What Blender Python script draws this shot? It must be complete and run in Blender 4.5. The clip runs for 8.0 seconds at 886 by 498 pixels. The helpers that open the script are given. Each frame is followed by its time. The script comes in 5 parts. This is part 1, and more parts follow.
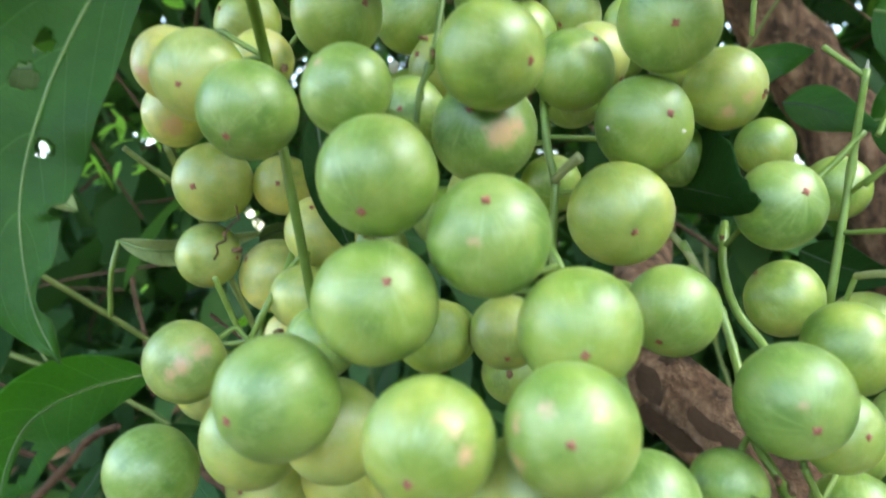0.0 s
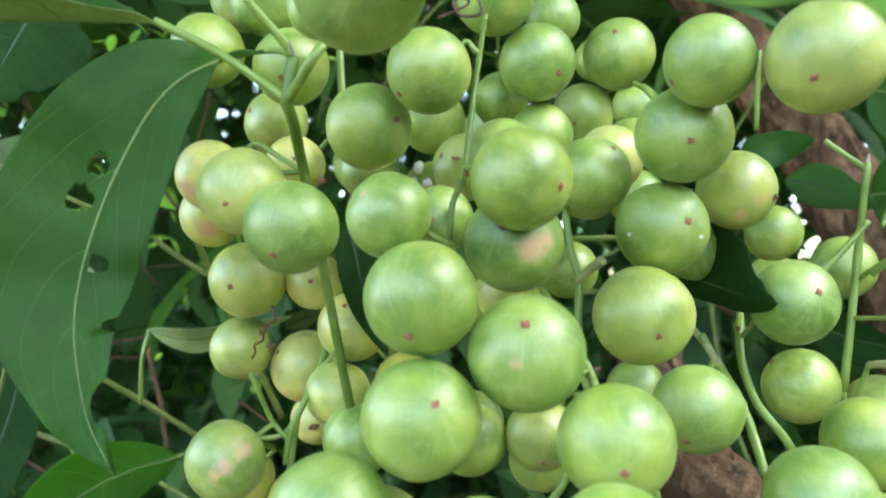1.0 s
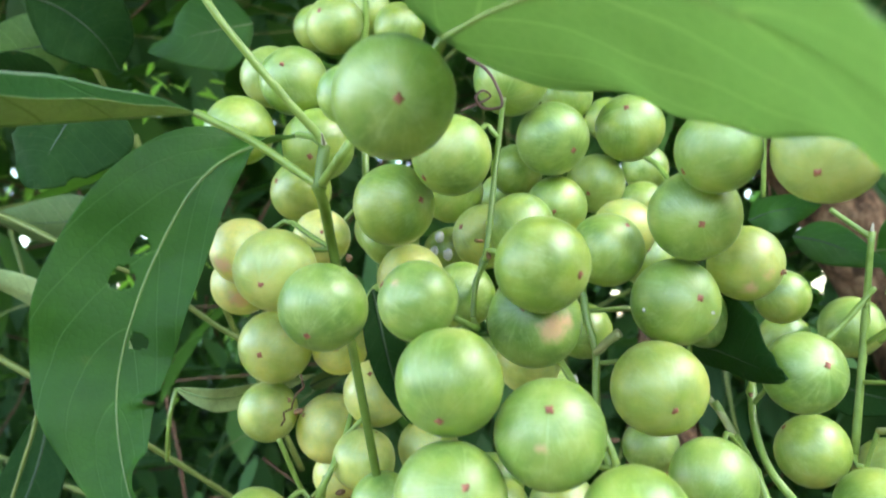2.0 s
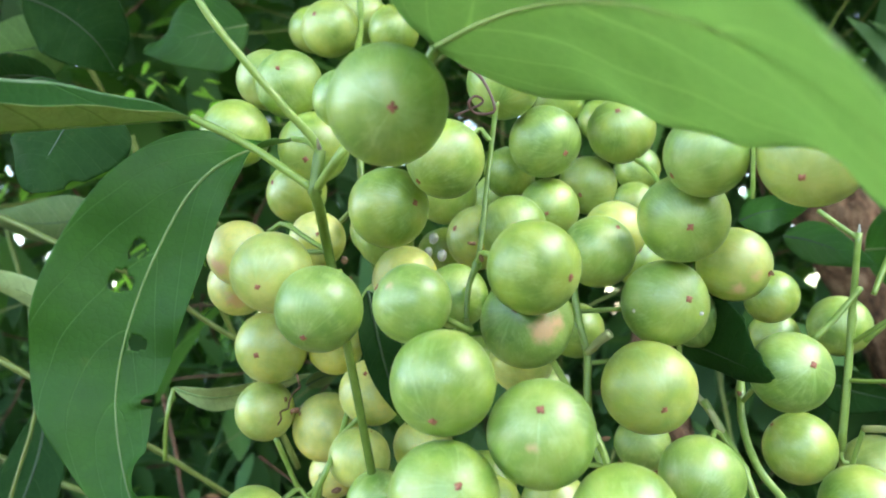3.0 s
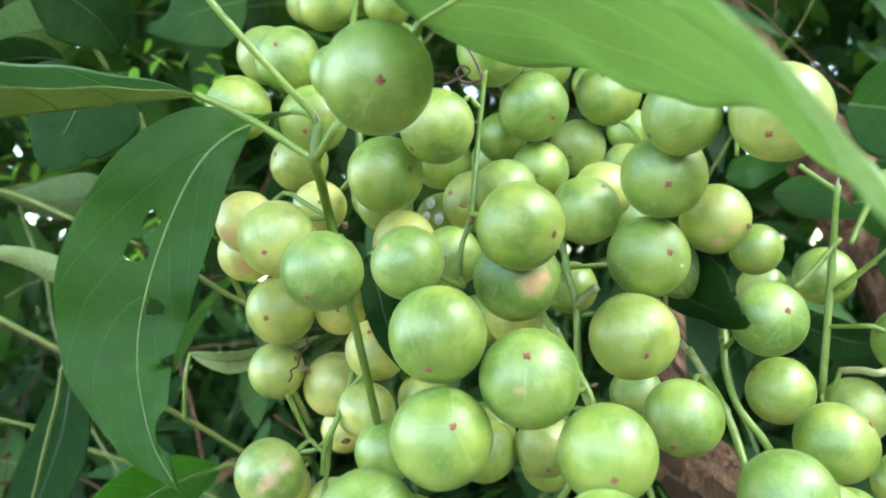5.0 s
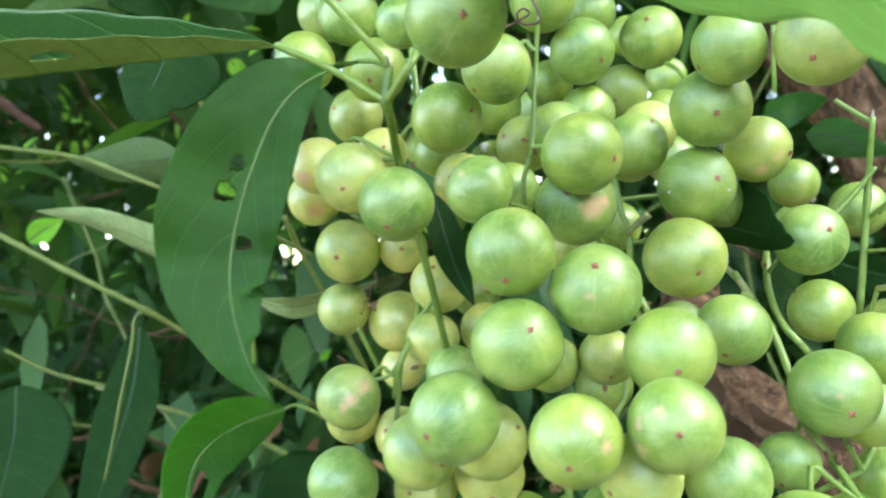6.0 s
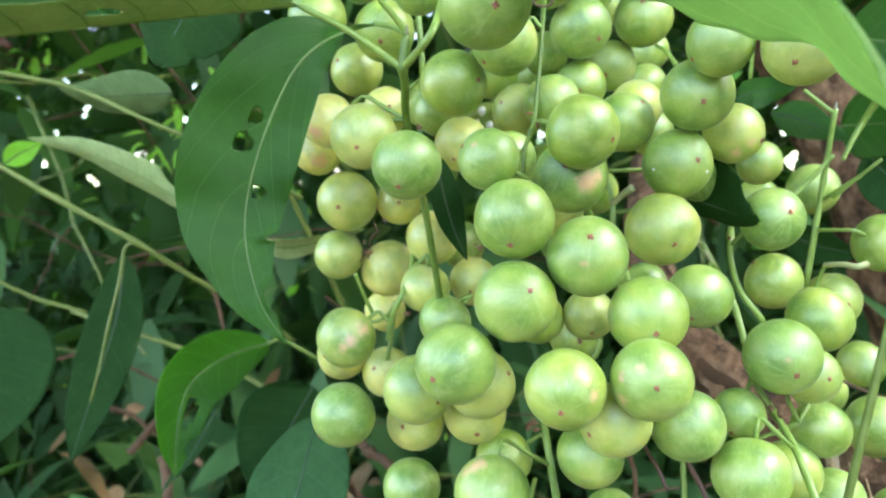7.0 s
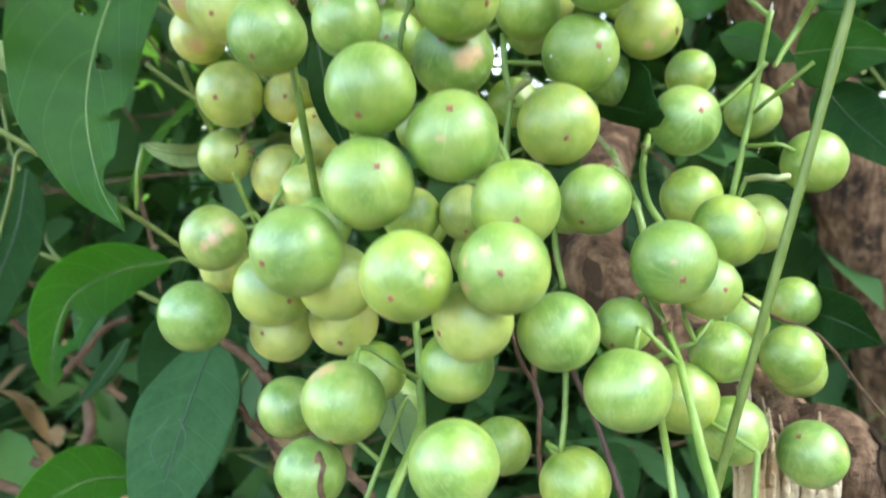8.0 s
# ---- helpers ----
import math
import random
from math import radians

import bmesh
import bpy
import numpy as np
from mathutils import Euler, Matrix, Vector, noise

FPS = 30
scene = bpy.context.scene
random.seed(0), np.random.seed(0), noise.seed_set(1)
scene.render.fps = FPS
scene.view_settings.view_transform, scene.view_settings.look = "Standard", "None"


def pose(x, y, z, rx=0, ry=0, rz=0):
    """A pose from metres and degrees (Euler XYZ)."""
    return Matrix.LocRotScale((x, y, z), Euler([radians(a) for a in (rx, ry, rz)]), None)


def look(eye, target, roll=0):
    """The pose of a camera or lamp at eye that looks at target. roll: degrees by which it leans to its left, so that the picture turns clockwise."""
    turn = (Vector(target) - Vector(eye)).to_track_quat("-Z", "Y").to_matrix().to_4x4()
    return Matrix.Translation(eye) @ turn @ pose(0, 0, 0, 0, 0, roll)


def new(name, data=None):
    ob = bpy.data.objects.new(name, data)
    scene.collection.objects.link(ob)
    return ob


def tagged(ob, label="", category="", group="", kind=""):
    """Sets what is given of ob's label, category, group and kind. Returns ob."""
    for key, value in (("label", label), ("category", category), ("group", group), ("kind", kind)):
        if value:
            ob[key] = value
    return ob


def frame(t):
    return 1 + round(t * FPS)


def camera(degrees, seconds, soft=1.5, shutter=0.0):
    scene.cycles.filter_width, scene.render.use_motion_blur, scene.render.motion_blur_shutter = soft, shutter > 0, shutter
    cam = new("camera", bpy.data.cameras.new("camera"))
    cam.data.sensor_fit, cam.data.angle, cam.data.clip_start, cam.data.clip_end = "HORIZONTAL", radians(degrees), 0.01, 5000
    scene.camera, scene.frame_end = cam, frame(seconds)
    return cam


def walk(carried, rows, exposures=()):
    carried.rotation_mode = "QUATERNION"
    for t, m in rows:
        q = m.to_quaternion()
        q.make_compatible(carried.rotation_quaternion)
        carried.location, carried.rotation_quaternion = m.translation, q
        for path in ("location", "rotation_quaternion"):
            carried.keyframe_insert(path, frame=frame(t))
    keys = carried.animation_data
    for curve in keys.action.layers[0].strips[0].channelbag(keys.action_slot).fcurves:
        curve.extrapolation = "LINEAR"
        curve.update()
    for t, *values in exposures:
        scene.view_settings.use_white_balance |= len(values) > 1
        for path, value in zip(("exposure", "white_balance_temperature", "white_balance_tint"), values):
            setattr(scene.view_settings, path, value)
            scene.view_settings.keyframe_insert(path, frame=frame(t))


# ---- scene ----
cam = camera(62.2, 8.0, soft=1.9, shutter=0.5)
cam.data.dof.use_dof = True
cam.data.dof.focus_distance = 0.275
cam.data.dof.aperture_fstop = 13.0
METRES, EYE, TILT, LEAN, TURN = 0.26, 1.3, 0.0, 0.0, 0.0
ROWS = [
    (0.0, 0.0, 0.0, 0.0, -0.0, -0.0, 0.0),
    (0.5, -0.0282, -0.0326, 0.054, 0.35, 1.21, 0.37),
    (1.0, -0.0409, -0.051, 0.0758, -0.01, 3.47, 1.08),
    (1.5, -0.0488, -0.0752, 0.094, 0.47, 5.22, 1.51),
    (2.0, -0.0611, -0.1043, 0.1352, 0.58, 5.82, 1.36),
    (2.2, -0.0647, -0.1111, 0.152, 0.37, 5.93, 1.33),
    (3.3, -0.0567, -0.1293, 0.1323, 0.27, 5.29, 1.51),
    (3.5, -0.0708, -0.1376, 0.1275, 0.48, 5.13, 1.57),
    (4.0, -0.0888, -0.1619, 0.1282, 0.78, 4.75, 1.65),
    (5.3, -0.0291, -0.1901, 0.1261, 2.02, 2.67, 4.17),
    (5.5, -0.0514, -0.1986, 0.0977, 2.85, 2.48, 4.57),
    (6.0, -0.1124, -0.2753, 0.0584, 2.54, 1.41, 4.59),
    (6.5, -0.212, -0.3494, 0.0812, 1.57, -0.54, 5.24),
    (7.0, -0.1956, -0.3776, 0.0993, -1.34, -3.71, 1.17),
    (7.5, -0.0014, -0.346, 0.0657, -0.8, -5.17, 0.87),
    (8.0, 0.0112, -0.2622, -0.0373, -1.29, -5.83, -1.01),
]
walk(cam, [(t, pose(0, 0, EYE, TILT, LEAN, TURN) @ pose(METRES * x, METRES * y, METRES * z, 90 + pitch, roll, yaw)) for t, x, y, z, yaw, pitch, roll in ROWS],
     exposures=[(t, stops, 7450, 10) for t, stops in ((0.0, 3.00), (1.0, 3.14), (2.0, 3.22), (4.0, 3.27), (6.0, 3.32), (8.0, 3.37))])

# ---- world and light ----
world = bpy.data.worlds.new("sky")
scene.world = world
world.use_nodes = True
wn = world.node_tree
wn.nodes.clear()
sky = wn.nodes.new("ShaderNodeTexSky")
sky.sky_type = "NISHITA"
sky.sun_disc = False
SUN_ELEVATION, SUN_AZIMUTH = 46.0, 116.0
sky.sun_elevation = radians(SUN_ELEVATION)
sky.sun_rotation = radians(SUN_AZIMUTH)
wbg = wn.nodes.new("ShaderNodeBackground")
wbg.inputs["Strength"].default_value = 0.19
wout = wn.nodes.new("ShaderNodeOutputWorld")
wn.links.new(sky.outputs[0], wbg.inputs[0])
wn.links.new(wbg.outputs[0], wout.inputs[0])
# wide blue lamp standing in for a bright sky opening at upper right
sun = new("sun", bpy.data.lights.new("sun", "SUN"))
sun.data.energy, sun.data.angle, sun.data.color = 0.41, radians(34), (0.42, 0.76, 1.0)
az, el = radians(SUN_AZIMUTH), radians(SUN_ELEVATION)
sun.matrix_world = look((3 * math.sin(az), 3 * math.cos(az), 1.3 + 3 * math.tan(el)), (0, 0, 1.3))


# ---- materials ----
def shader(name):
    m = bpy.data.materials.new(name)
    m.use_nodes = True
    nt = m.node_tree
    nt.nodes.clear()
    return m, nt


def node(nt, kind, **sets):
    n = nt.nodes.new(kind)
    for k, v in sets.items():
        if k == "operation":
            n.operation = v
        elif k == "data_type":
            n.data_type = v
        elif k == "blend_type":
            n.blend_type = v
        else:
            n.inputs[k].default_value = v
    return n


def ramp(nt, stops, fac):
    r = nt.nodes.new("ShaderNodeValToRGB")
    el_ = r.color_ramp.elements
    while len(el_) < len(stops):
        el_.new(0.5)
    for e, (p, c) in zip(el_, stops):
        e.position, e.color = p, (*c, 1)
    nt.links.new(fac, r.inputs[0])
    return r.outputs[0]


def mix(nt, fac, a, b, how="MIX"):
    n = nt.nodes.new("ShaderNodeMixRGB")
    n.blend_type = how
    for i, v in enumerate((fac, a, b)):
        if isinstance(v, bpy.types.NodeSocket):
            nt.links.new(v, n.inputs[i])
        elif isinstance(v, (int, float)):
            n.inputs[i].default_value = v
        else:
            n.inputs[i].default_value = (*v, 1)
    return n.outputs[0]


def calc(nt, op, *args):
    n = nt.nodes.new("ShaderNodeMath")
    n.operation = op
    for i, v in enumerate(args):
        if isinstance(v, bpy.types.NodeSocket):
            nt.links.new(v, n.inputs[i])
        else:
            n.inputs[i].default_value = v
    return n.outputs[0]


def noise_tex(nt, vec, scale, detail=3.0, rough=0.55):
    n = node(nt, "ShaderNodeTexNoise", Scale=scale, Detail=detail, Roughness=rough)
    nt.links.new(vec, n.inputs["Vector"])
    return n.outputs["Fac"]


def finish(nt, colour, rough, bump=None, strength=0.3, distance=0.001, coat=0.0, sss=0.0, translucent=0.0, trans_colour=None, spec=0.5, sheen=0.0):
    p = node(nt, "ShaderNodeBsdfPrincipled")
    for v, k in ((colour, "Base Color"), (rough, "Roughness")):
        if isinstance(v, bpy.types.NodeSocket):
            nt.links.new(v, p.inputs[k])
        elif isinstance(v, (int, float)):
            p.inputs[k].default_value = v
        else:
            p.inputs[k].default_value = (*v, 1)
    p.inputs["Coat Weight"].default_value = coat
    p.inputs["Coat Roughness"].default_value = 0.33
    p.inputs["Sheen Weight"].default_value = sheen
    p.inputs["Sheen Roughness"].default_value = 0.4
    p.inputs["Specular IOR Level"].default_value = spec
    if sss:
        p.inputs["Subsurface Weight"].default_value = sss
        p.inputs["Subsurface Radius"].default_value = (0.9, 1.0, 0.35)
        p.inputs["Subsurface Scale"].default_value = 0.007
    normal = None
    if bump is not None:
        b = node(nt, "ShaderNodeBump", Strength=strength, Distance=distance)
        nt.links.new(bump, b.inputs["Height"])
        nt.links.new(b.outputs[0], p.inputs["Normal"])
        normal = b.outputs[0]
    out = nt.nodes.new("ShaderNodeOutputMaterial")
    last = p.outputs[0]
    if translucent:
        tr = nt.nodes.new("ShaderNodeBsdfTranslucent")
        nt.links.new(trans_colour if trans_colour is not None else colour, tr.inputs[0])
        mx = nt.nodes.new("ShaderNodeMixShader")
        mx.inputs[0].default_value = translucent
        nt.links.new(last, mx.inputs[1])
        nt.links.new(tr.outputs[0], mx.inputs[2])
        last = mx.outputs[0]
    nt.links.new(last, out.inputs[0])


def fruit_skin():
    m, nt = shader("fruit_skin")
    tc = nt.nodes.new("ShaderNodeTexCoord")
    info = nt.nodes.new("ShaderNodeObjectInfo")
    obj = tc.outputs["Object"]
    shift = nt.nodes.new("ShaderNodeVectorMath")
    shift.operation = "ADD"
    nt.links.new(obj, shift.inputs[0])
    seed = calc(nt, "MULTIPLY", info.outputs["Random"], 37.0)
    comb = nt.nodes.new("ShaderNodeCombineXYZ")
    for k in (0, 1, 2):
        nt.links.new(seed, comb.inputs[k])
    nt.links.new(comb.outputs[0], shift.inputs[1])
    vec = shift.outputs[0]
    # fibres that run from the stalk end to the blossom end
    xyz = nt.nodes.new("ShaderNodeSeparateXYZ")
    nt.links.new(obj, xyz.inputs[0])
    wide = calc(nt, "MAXIMUM", calc(nt, "SQRT", calc(nt, "ADD", calc(nt, "MULTIPLY", xyz.outputs[0], xyz.outputs[0]), calc(nt, "MULTIPLY", xyz.outputs[1], xyz.outputs[1]))), 0.02)
    along = nt.nodes.new("ShaderNodeCombineXYZ")
    nt.links.new(calc(nt, "ADD", calc(nt, "DIVIDE", xyz.outputs[0], wide), seed), along.inputs[0])
    nt.links.new(calc(nt, "ADD", calc(nt, "DIVIDE", xyz.outputs[1], wide), seed), along.inputs[1])
    nt.links.new(calc(nt, "MULTIPLY", xyz.outputs[2], 0.25), along.inputs[2])
    fibre = noise_tex(nt, along.outputs[0], 6.0, 5.0, 0.65)
    hair = noise_tex(nt, along.outputs[0], 26.0, 3.0, 0.6)
    broad = noise_tex(nt, vec, 1.3, 3.0, 0.5)
    fine = noise_tex(nt, vec, 28.0, 4.0, 0.65)
    base = ramp(nt, [(0.30, (0.135, 0.250, 0.036)), (0.5, (0.248, 0.355, 0.062)), (0.72, (0.385, 0.450, 0.105))], broad)
    own = ramp(nt, [(0.0, (0.80, 0.90, 0.92)), (0.5, (0.98, 1.0, 0.94)), (1.0, (1.12, 1.05, 0.84))], info.outputs["Random"])
    base = mix(nt, 1.0, base, own, "MULTIPLY")
    ripe = nt.nodes.new("ShaderNodeAttribute")
    ripe.attribute_type, ripe.attribute_name = "OBJECT", "ripe"
    base = mix(nt, calc(nt, "MULTIPLY", calc(nt, "MINIMUM", calc(nt, "MULTIPLY", ripe.outputs["Fac"], 1.2), 1.0), ramp(nt, [(0.2, (0.35, 0.35, 0.35)), (0.6, (1, 1, 1))], broad)), base, (0.76, 0.68, 0.21))
    cloud = noise_tex(nt, vec, 3.2, 5.0, 0.62)
    base = mix(nt, calc(nt, "MULTIPLY", ramp(nt, [(0.50, (0, 0, 0)), (0.66, (1, 1, 1))], cloud), 0.28), base, (0.43, 0.56, 0.21))
    base = mix(nt, calc(nt, "MULTIPLY", ramp(nt, [(0.34, (1, 1, 1)), (0.48, (0, 0, 0))], cloud), 0.20), base, (0.13, 0.30, 0.05))
    dots = nt.nodes.new("ShaderNodeTexVoronoi")
    dots.inputs["Scale"].default_value = 13.0
    nt.links.new(vec, dots.inputs["Vector"])
    base = mix(nt, calc(nt, "MULTIPLY", ramp(nt, [(0.10, (1, 1, 1)), (0.2, (0, 0, 0))], dots.outputs["Distance"]), 0.14), base, (0.52, 0.64, 0.34))
    pale = ramp(nt, [(0.52, (0, 0, 0)), (0.72, (1, 1, 1))], fibre)
    base = mix(nt, calc(nt, "MULTIPLY", pale, 0.32), base, (0.44, 0.60, 0.25))
    strands = calc(nt, "MULTIPLY", ramp(nt, [(0.50, (0, 0, 0)), (0.68, (1, 1, 1))], hair), ramp(nt, [(0.42, (0, 0, 0)), (0.60, (1, 1, 1))], cloud))
    base = mix(nt, calc(nt, "MULTIPLY", strands, 0.28), base, (0.54, 0.64, 0.33))
    ring = ramp(nt, [(0.972, (0, 0, 0)), (0.996, (1, 1, 1))], calc(nt, "MULTIPLY", xyz.outputs[2], -1.0))
    base = mix(nt, calc(nt, "MULTIPLY", ring, 0.35), base, (0.56, 0.50, 0.22))
    base = mix(nt, calc(nt, "MULTIPLY", ramp(nt, [(0.55, (0, 0, 0)), (0.75, (1, 1, 1))], fine), 0.12), base, (0.50, 0.60, 0.24))
    # small dark specks
    vor = nt.nodes.new("ShaderNodeTexVoronoi")
    vor.inputs["Scale"].default_value = 2.6
    nt.links.new(vec, vor.inputs["Vector"])
    speck = ramp(nt, [(0.018, (1, 1, 1)), (0.03, (0, 0, 0))], vor.outputs["Distance"])
    base = mix(nt, calc(nt, "MULTIPLY", speck, 0.7), base, (0.10, 0.06, 0.02))
    # tan patches where the skin was rubbed
    unit = nt.nodes.new("ShaderNodeVectorMath")
    unit.operation = "NORMALIZE"
    nt.links.new(obj, unit.inputs[0])
    edge = noise_tex(nt, vec, 4.5, 3.0, 0.6)
    for which in ("scar_a", "scar_b", "scar_c", "scar_d"):
        place = nt.nodes.new("ShaderNodeAttribute")
        place.attribute_type, place.attribute_name = "OBJECT", which
        size = nt.nodes.new("ShaderNodeAttribute")
        size.attribute_type, size.attribute_name = "OBJECT", which + "_size"
        far = nt.nodes.new("ShaderNodeVectorMath")
        far.operation = "DISTANCE"
        nt.links.new(unit.outputs[0], far.inputs[0])
        nt.links.new(place.outputs["Vector"], far.inputs[1])
        rugged = calc(nt, "ADD", far.outputs["Value"], calc(nt, "MULTIPLY", calc(nt, "SUBTRACT", edge, 0.5), 0.45))
        inside = calc(nt, "MULTIPLY", calc(nt, "SUBTRACT", size.outputs["Fac"], rugged), 4.5)
        n = nt.nodes.new("ShaderNodeClamp")
        nt.links.new(inside, n.inputs[0])
        base = mix(nt, calc(nt, "MULTIPLY", n.outputs[0], 0.82), base, (0.76, 0.45, 0.28))
    height = calc(nt, "ADD", calc(nt, "MULTIPLY", fine, 0.4), calc(nt, "MULTIPLY", hair, 0.6))
    rough = calc(nt, "ADD", 0.33, calc(nt, "MULTIPLY", cloud, 0.20))
    finish(nt, base, rough, height, 0.22, 0.0006, coat=0.45, sss=0.6, sheen=0.0, spec=0.8)
    return m


def leaf_skin(name, low, high, rough, translucent, trans, vein=(0.30, 0.42, 0.14), veins=8.0, lean=1.1, vein_mix=0.45, gloss=0.5, net_mix=0.16, net_colour=None, width=0.045, glow=0.35, net_scale=260.0):
    m, nt = shader(name)
    tc = nt.nodes.new("ShaderNodeTexCoord")
    uv, obj = tc.outputs["UV"], tc.outputs["Object"]
    sep = nt.nodes.new("ShaderNodeSeparateXYZ")
    nt.links.new(uv, sep.inputs[0])
    across = calc(nt, "ABSOLUTE", calc(nt, "SUBTRACT", calc(nt, "MULTIPLY", sep.outputs[1], 2.0), 1.0))
    bend = calc(nt, "POWER", across, 1.35)
    wob = calc(nt, "MULTIPLY", noise_tex(nt, obj, 45.0, 1.0), 0.2)
    side = calc(nt, "ADD", calc(nt, "SUBTRACT", calc(nt, "MULTIPLY", sep.outputs[0], veins), calc(nt, "MULTIPLY", bend, lean)), wob)
    d = calc(nt, "ABSOLUTE", calc(nt, "SUBTRACT", calc(nt, "FRACT", side), 0.5))
    line = ramp(nt, [(width * 0.25, (1, 1, 1)), (width, (0, 0, 0))], d)
    vor = nt.nodes.new("ShaderNodeTexVoronoi")
    vor.feature = "DISTANCE_TO_EDGE"
    vor.inputs["Scale"].default_value = net_scale
    nt.links.new(obj, vor.inputs["Vector"])
    net = ramp(nt, [(0.0, (1, 1, 1)), (0.17, (0, 0, 0))], vor.outputs["Distance"])
    broad = noise_tex(nt, obj, 28.0, 4.0, 0.6)
    colour = ramp(nt, [(0.3, low), (0.72, high)], broad)
    fleck = ramp(nt, [(0.30, (0.72, 0.74, 0.70)), (0.70, (1.22, 1.20, 1.15))], noise_tex(nt, obj, 130.0, 5.0, 0.65))
    colour = mix(nt, 0.8, colour, fleck, "MULTIPLY")
    blotch = ramp(nt, [(0.64, (0, 0, 0)), (0.72, (1, 1, 1))], noise_tex(nt, obj, 90.0, 3.0, 0.7))
    colour = mix(nt, calc(nt, "MULTIPLY", blotch, 0.18), colour, (0.16, 0.17, 0.05))
    colour = mix(nt, calc(nt, "MULTIPLY", net, net_mix), colour, net_colour or vein)
    colour = mix(nt, calc(nt, "MULTIPLY", line, vein_mix), colour, vein)
    tcol = mix(nt, calc(nt, "MULTIPLY", calc(nt, "MAXIMUM", line, calc(nt, "MULTIPLY", net, net_mix)), glow), mix(nt, broad, tuple(c * 0.8 for c in trans), trans), tuple(min(1, c * 1.5) for c in trans))
    height = calc(nt, "SUBTRACT", calc(nt, "MULTIPLY", broad, 0.3), calc(nt, "ADD", calc(nt, "MULTIPLY", line, 1.0), calc(nt, "MULTIPLY", net, 0.25)))
    r = calc(nt, "ADD", rough, calc(nt, "MULTIPLY", broad, 0.15))
    finish(nt, colour, r, height, 0.55, 0.0006, translucent=translucent, trans_colour=tcol, spec=gloss)
    return m


def stalk_skin(name, low, high, brown=0.25, rough=0.45, scale=160.0):
    m, nt = shader(name)
    tc = nt.nodes.new("ShaderNodeTexCoord")
    obj = tc.outputs["Object"]
    n1, n2 = noise_tex(nt, obj, scale, 4.0, 0.6), noise_tex(nt, obj, scale * 4, 3.0, 0.6)
    colour = ramp(nt, [(0.3, low), (0.7, high)], n1)
    spots = ramp(nt, [(0.62, (0, 0, 0)), (0.7, (1, 1, 1))], n2)
    colour = mix(nt, calc(nt, "MULTIPLY", spots, brown), colour, (0.16, 0.09, 0.04))
    finish(nt, colour, rough, n2, 0.3 if rough < 0.6 else 0.9, 0.0004 if rough < 0.6 else 0.0012, spec=0.5 if rough < 0.6 else 0.2)
    return m


def bark_skin(name, low, mid, high):
    m, nt = shader(name)
    tc = nt.nodes.new("ShaderNodeTexCoord")
    obj = tc.outputs["Object"]
    mp = nt.nodes.new("ShaderNodeMapping")
    mp.inputs["Scale"].default_value = (1.0, 1.0, 0.35)
    nt.links.new(obj, mp.inputs["Vector"])
    n1, n2 = noise_tex(nt, mp.outputs[0], 55.0, 6.0, 0.65), noise_tex(nt, obj, 48.0, 5.0, 0.65)
    n3 = noise_tex(nt, obj, 300.0, 3.0, 0.6)
    colour = ramp(nt, [(0.36, low), (0.5, mid), (0.66, high)], n1)
    pale = ramp(nt, [(0.52, (0, 0, 0)), (0.60, (1, 1, 1))], noise_tex(nt, obj, 75.0, 6.0, 0.7))
    colour = mix(nt, calc(nt, "MULTIPLY", pale, 0.45), colour, high)
    dark = ramp(nt, [(0.55, (0, 0, 0)), (0.66, (1, 1, 1))], n2)
    colour = mix(nt, calc(nt, "MULTIPLY", dark, 0.45), colour, low)
    h = calc(nt, "ADD", n1, calc(nt, "MULTIPLY", n3, 0.3))
    finish(nt, colour, 0.85, h, 1.0, 0.012, spec=0.2)
    return m


def plain_skin(name, a, b, scale, rough, island=False, translucent=0.0, trans=None, spec=0.5):
    m, nt = shader(name)
    tc = nt.nodes.new("ShaderNodeTexCoord")
    n1 = noise_tex(nt, tc.outputs["Object"], scale, 4.0, 0.6)
    colour = ramp(nt, [(0.3, a), (0.7, b)], n1)
    tcol = None
    if island:
        g = nt.nodes.new("ShaderNodeNewGeometry")
        tone = ramp(nt, [(0.0, (0.55, 0.6, 0.6)), (0.6, (1, 1, 1)), (0.9, (1.15, 1.1, 0.9)), (1.0, (1.4, 1.25, 0.95))], g.outputs["Random Per Island"])
        colour = mix(nt, 1.0, colour, tone, "MULTIPLY")
        if trans:
            tcol = mix(nt, 1.0, trans, tone, "MULTIPLY")
    finish(nt, colour, rough, n1, 0.3, 0.001, translucent=translucent, trans_colour=tcol, spec=spec)
    return m


FRUIT = fruit_skin()
SCAR = plain_skin("scar_brown", (0.24, 0.075, 0.045), (0.44, 0.17, 0.115), 7.0, 0.85)
TOP = leaf_skin("leaf_upper_face", (0.020, 0.086, 0.009), (0.038, 0.136, 0.016), 0.42, 0.28, (0.13, 0.42, 0.04), vein=(0.095, 0.21, 0.05), veins=6.5, lean=2.2, vein_mix=0.36, gloss=0.26, net_mix=0.42, net_colour=(0.012, 0.052, 0.008), width=0.03, net_scale=340.0)
UNDER = leaf_skin("leaf_under_face", (0.08, 0.18, 0.045), (0.12, 0.24, 0.065), 0.5, 0.35, (0.18, 0.48, 0.05), vein=(0.20, 0.34, 0.10), gloss=0.3)
# lighter copy of the under face: light from above is put into the colour
LITUNDER = leaf_skin("leaf_under_face_painted_light", (0.13, 0.27, 0.05), (0.17, 0.32, 0.07), 0.5, 0.55, (0.30, 0.52, 0.19), vein=(0.52, 0.64, 0.33), veins=5.0, lean=3.2, gloss=0.25, vein_mix=0.8, net_mix=0.4, width=0.055, glow=0.8)
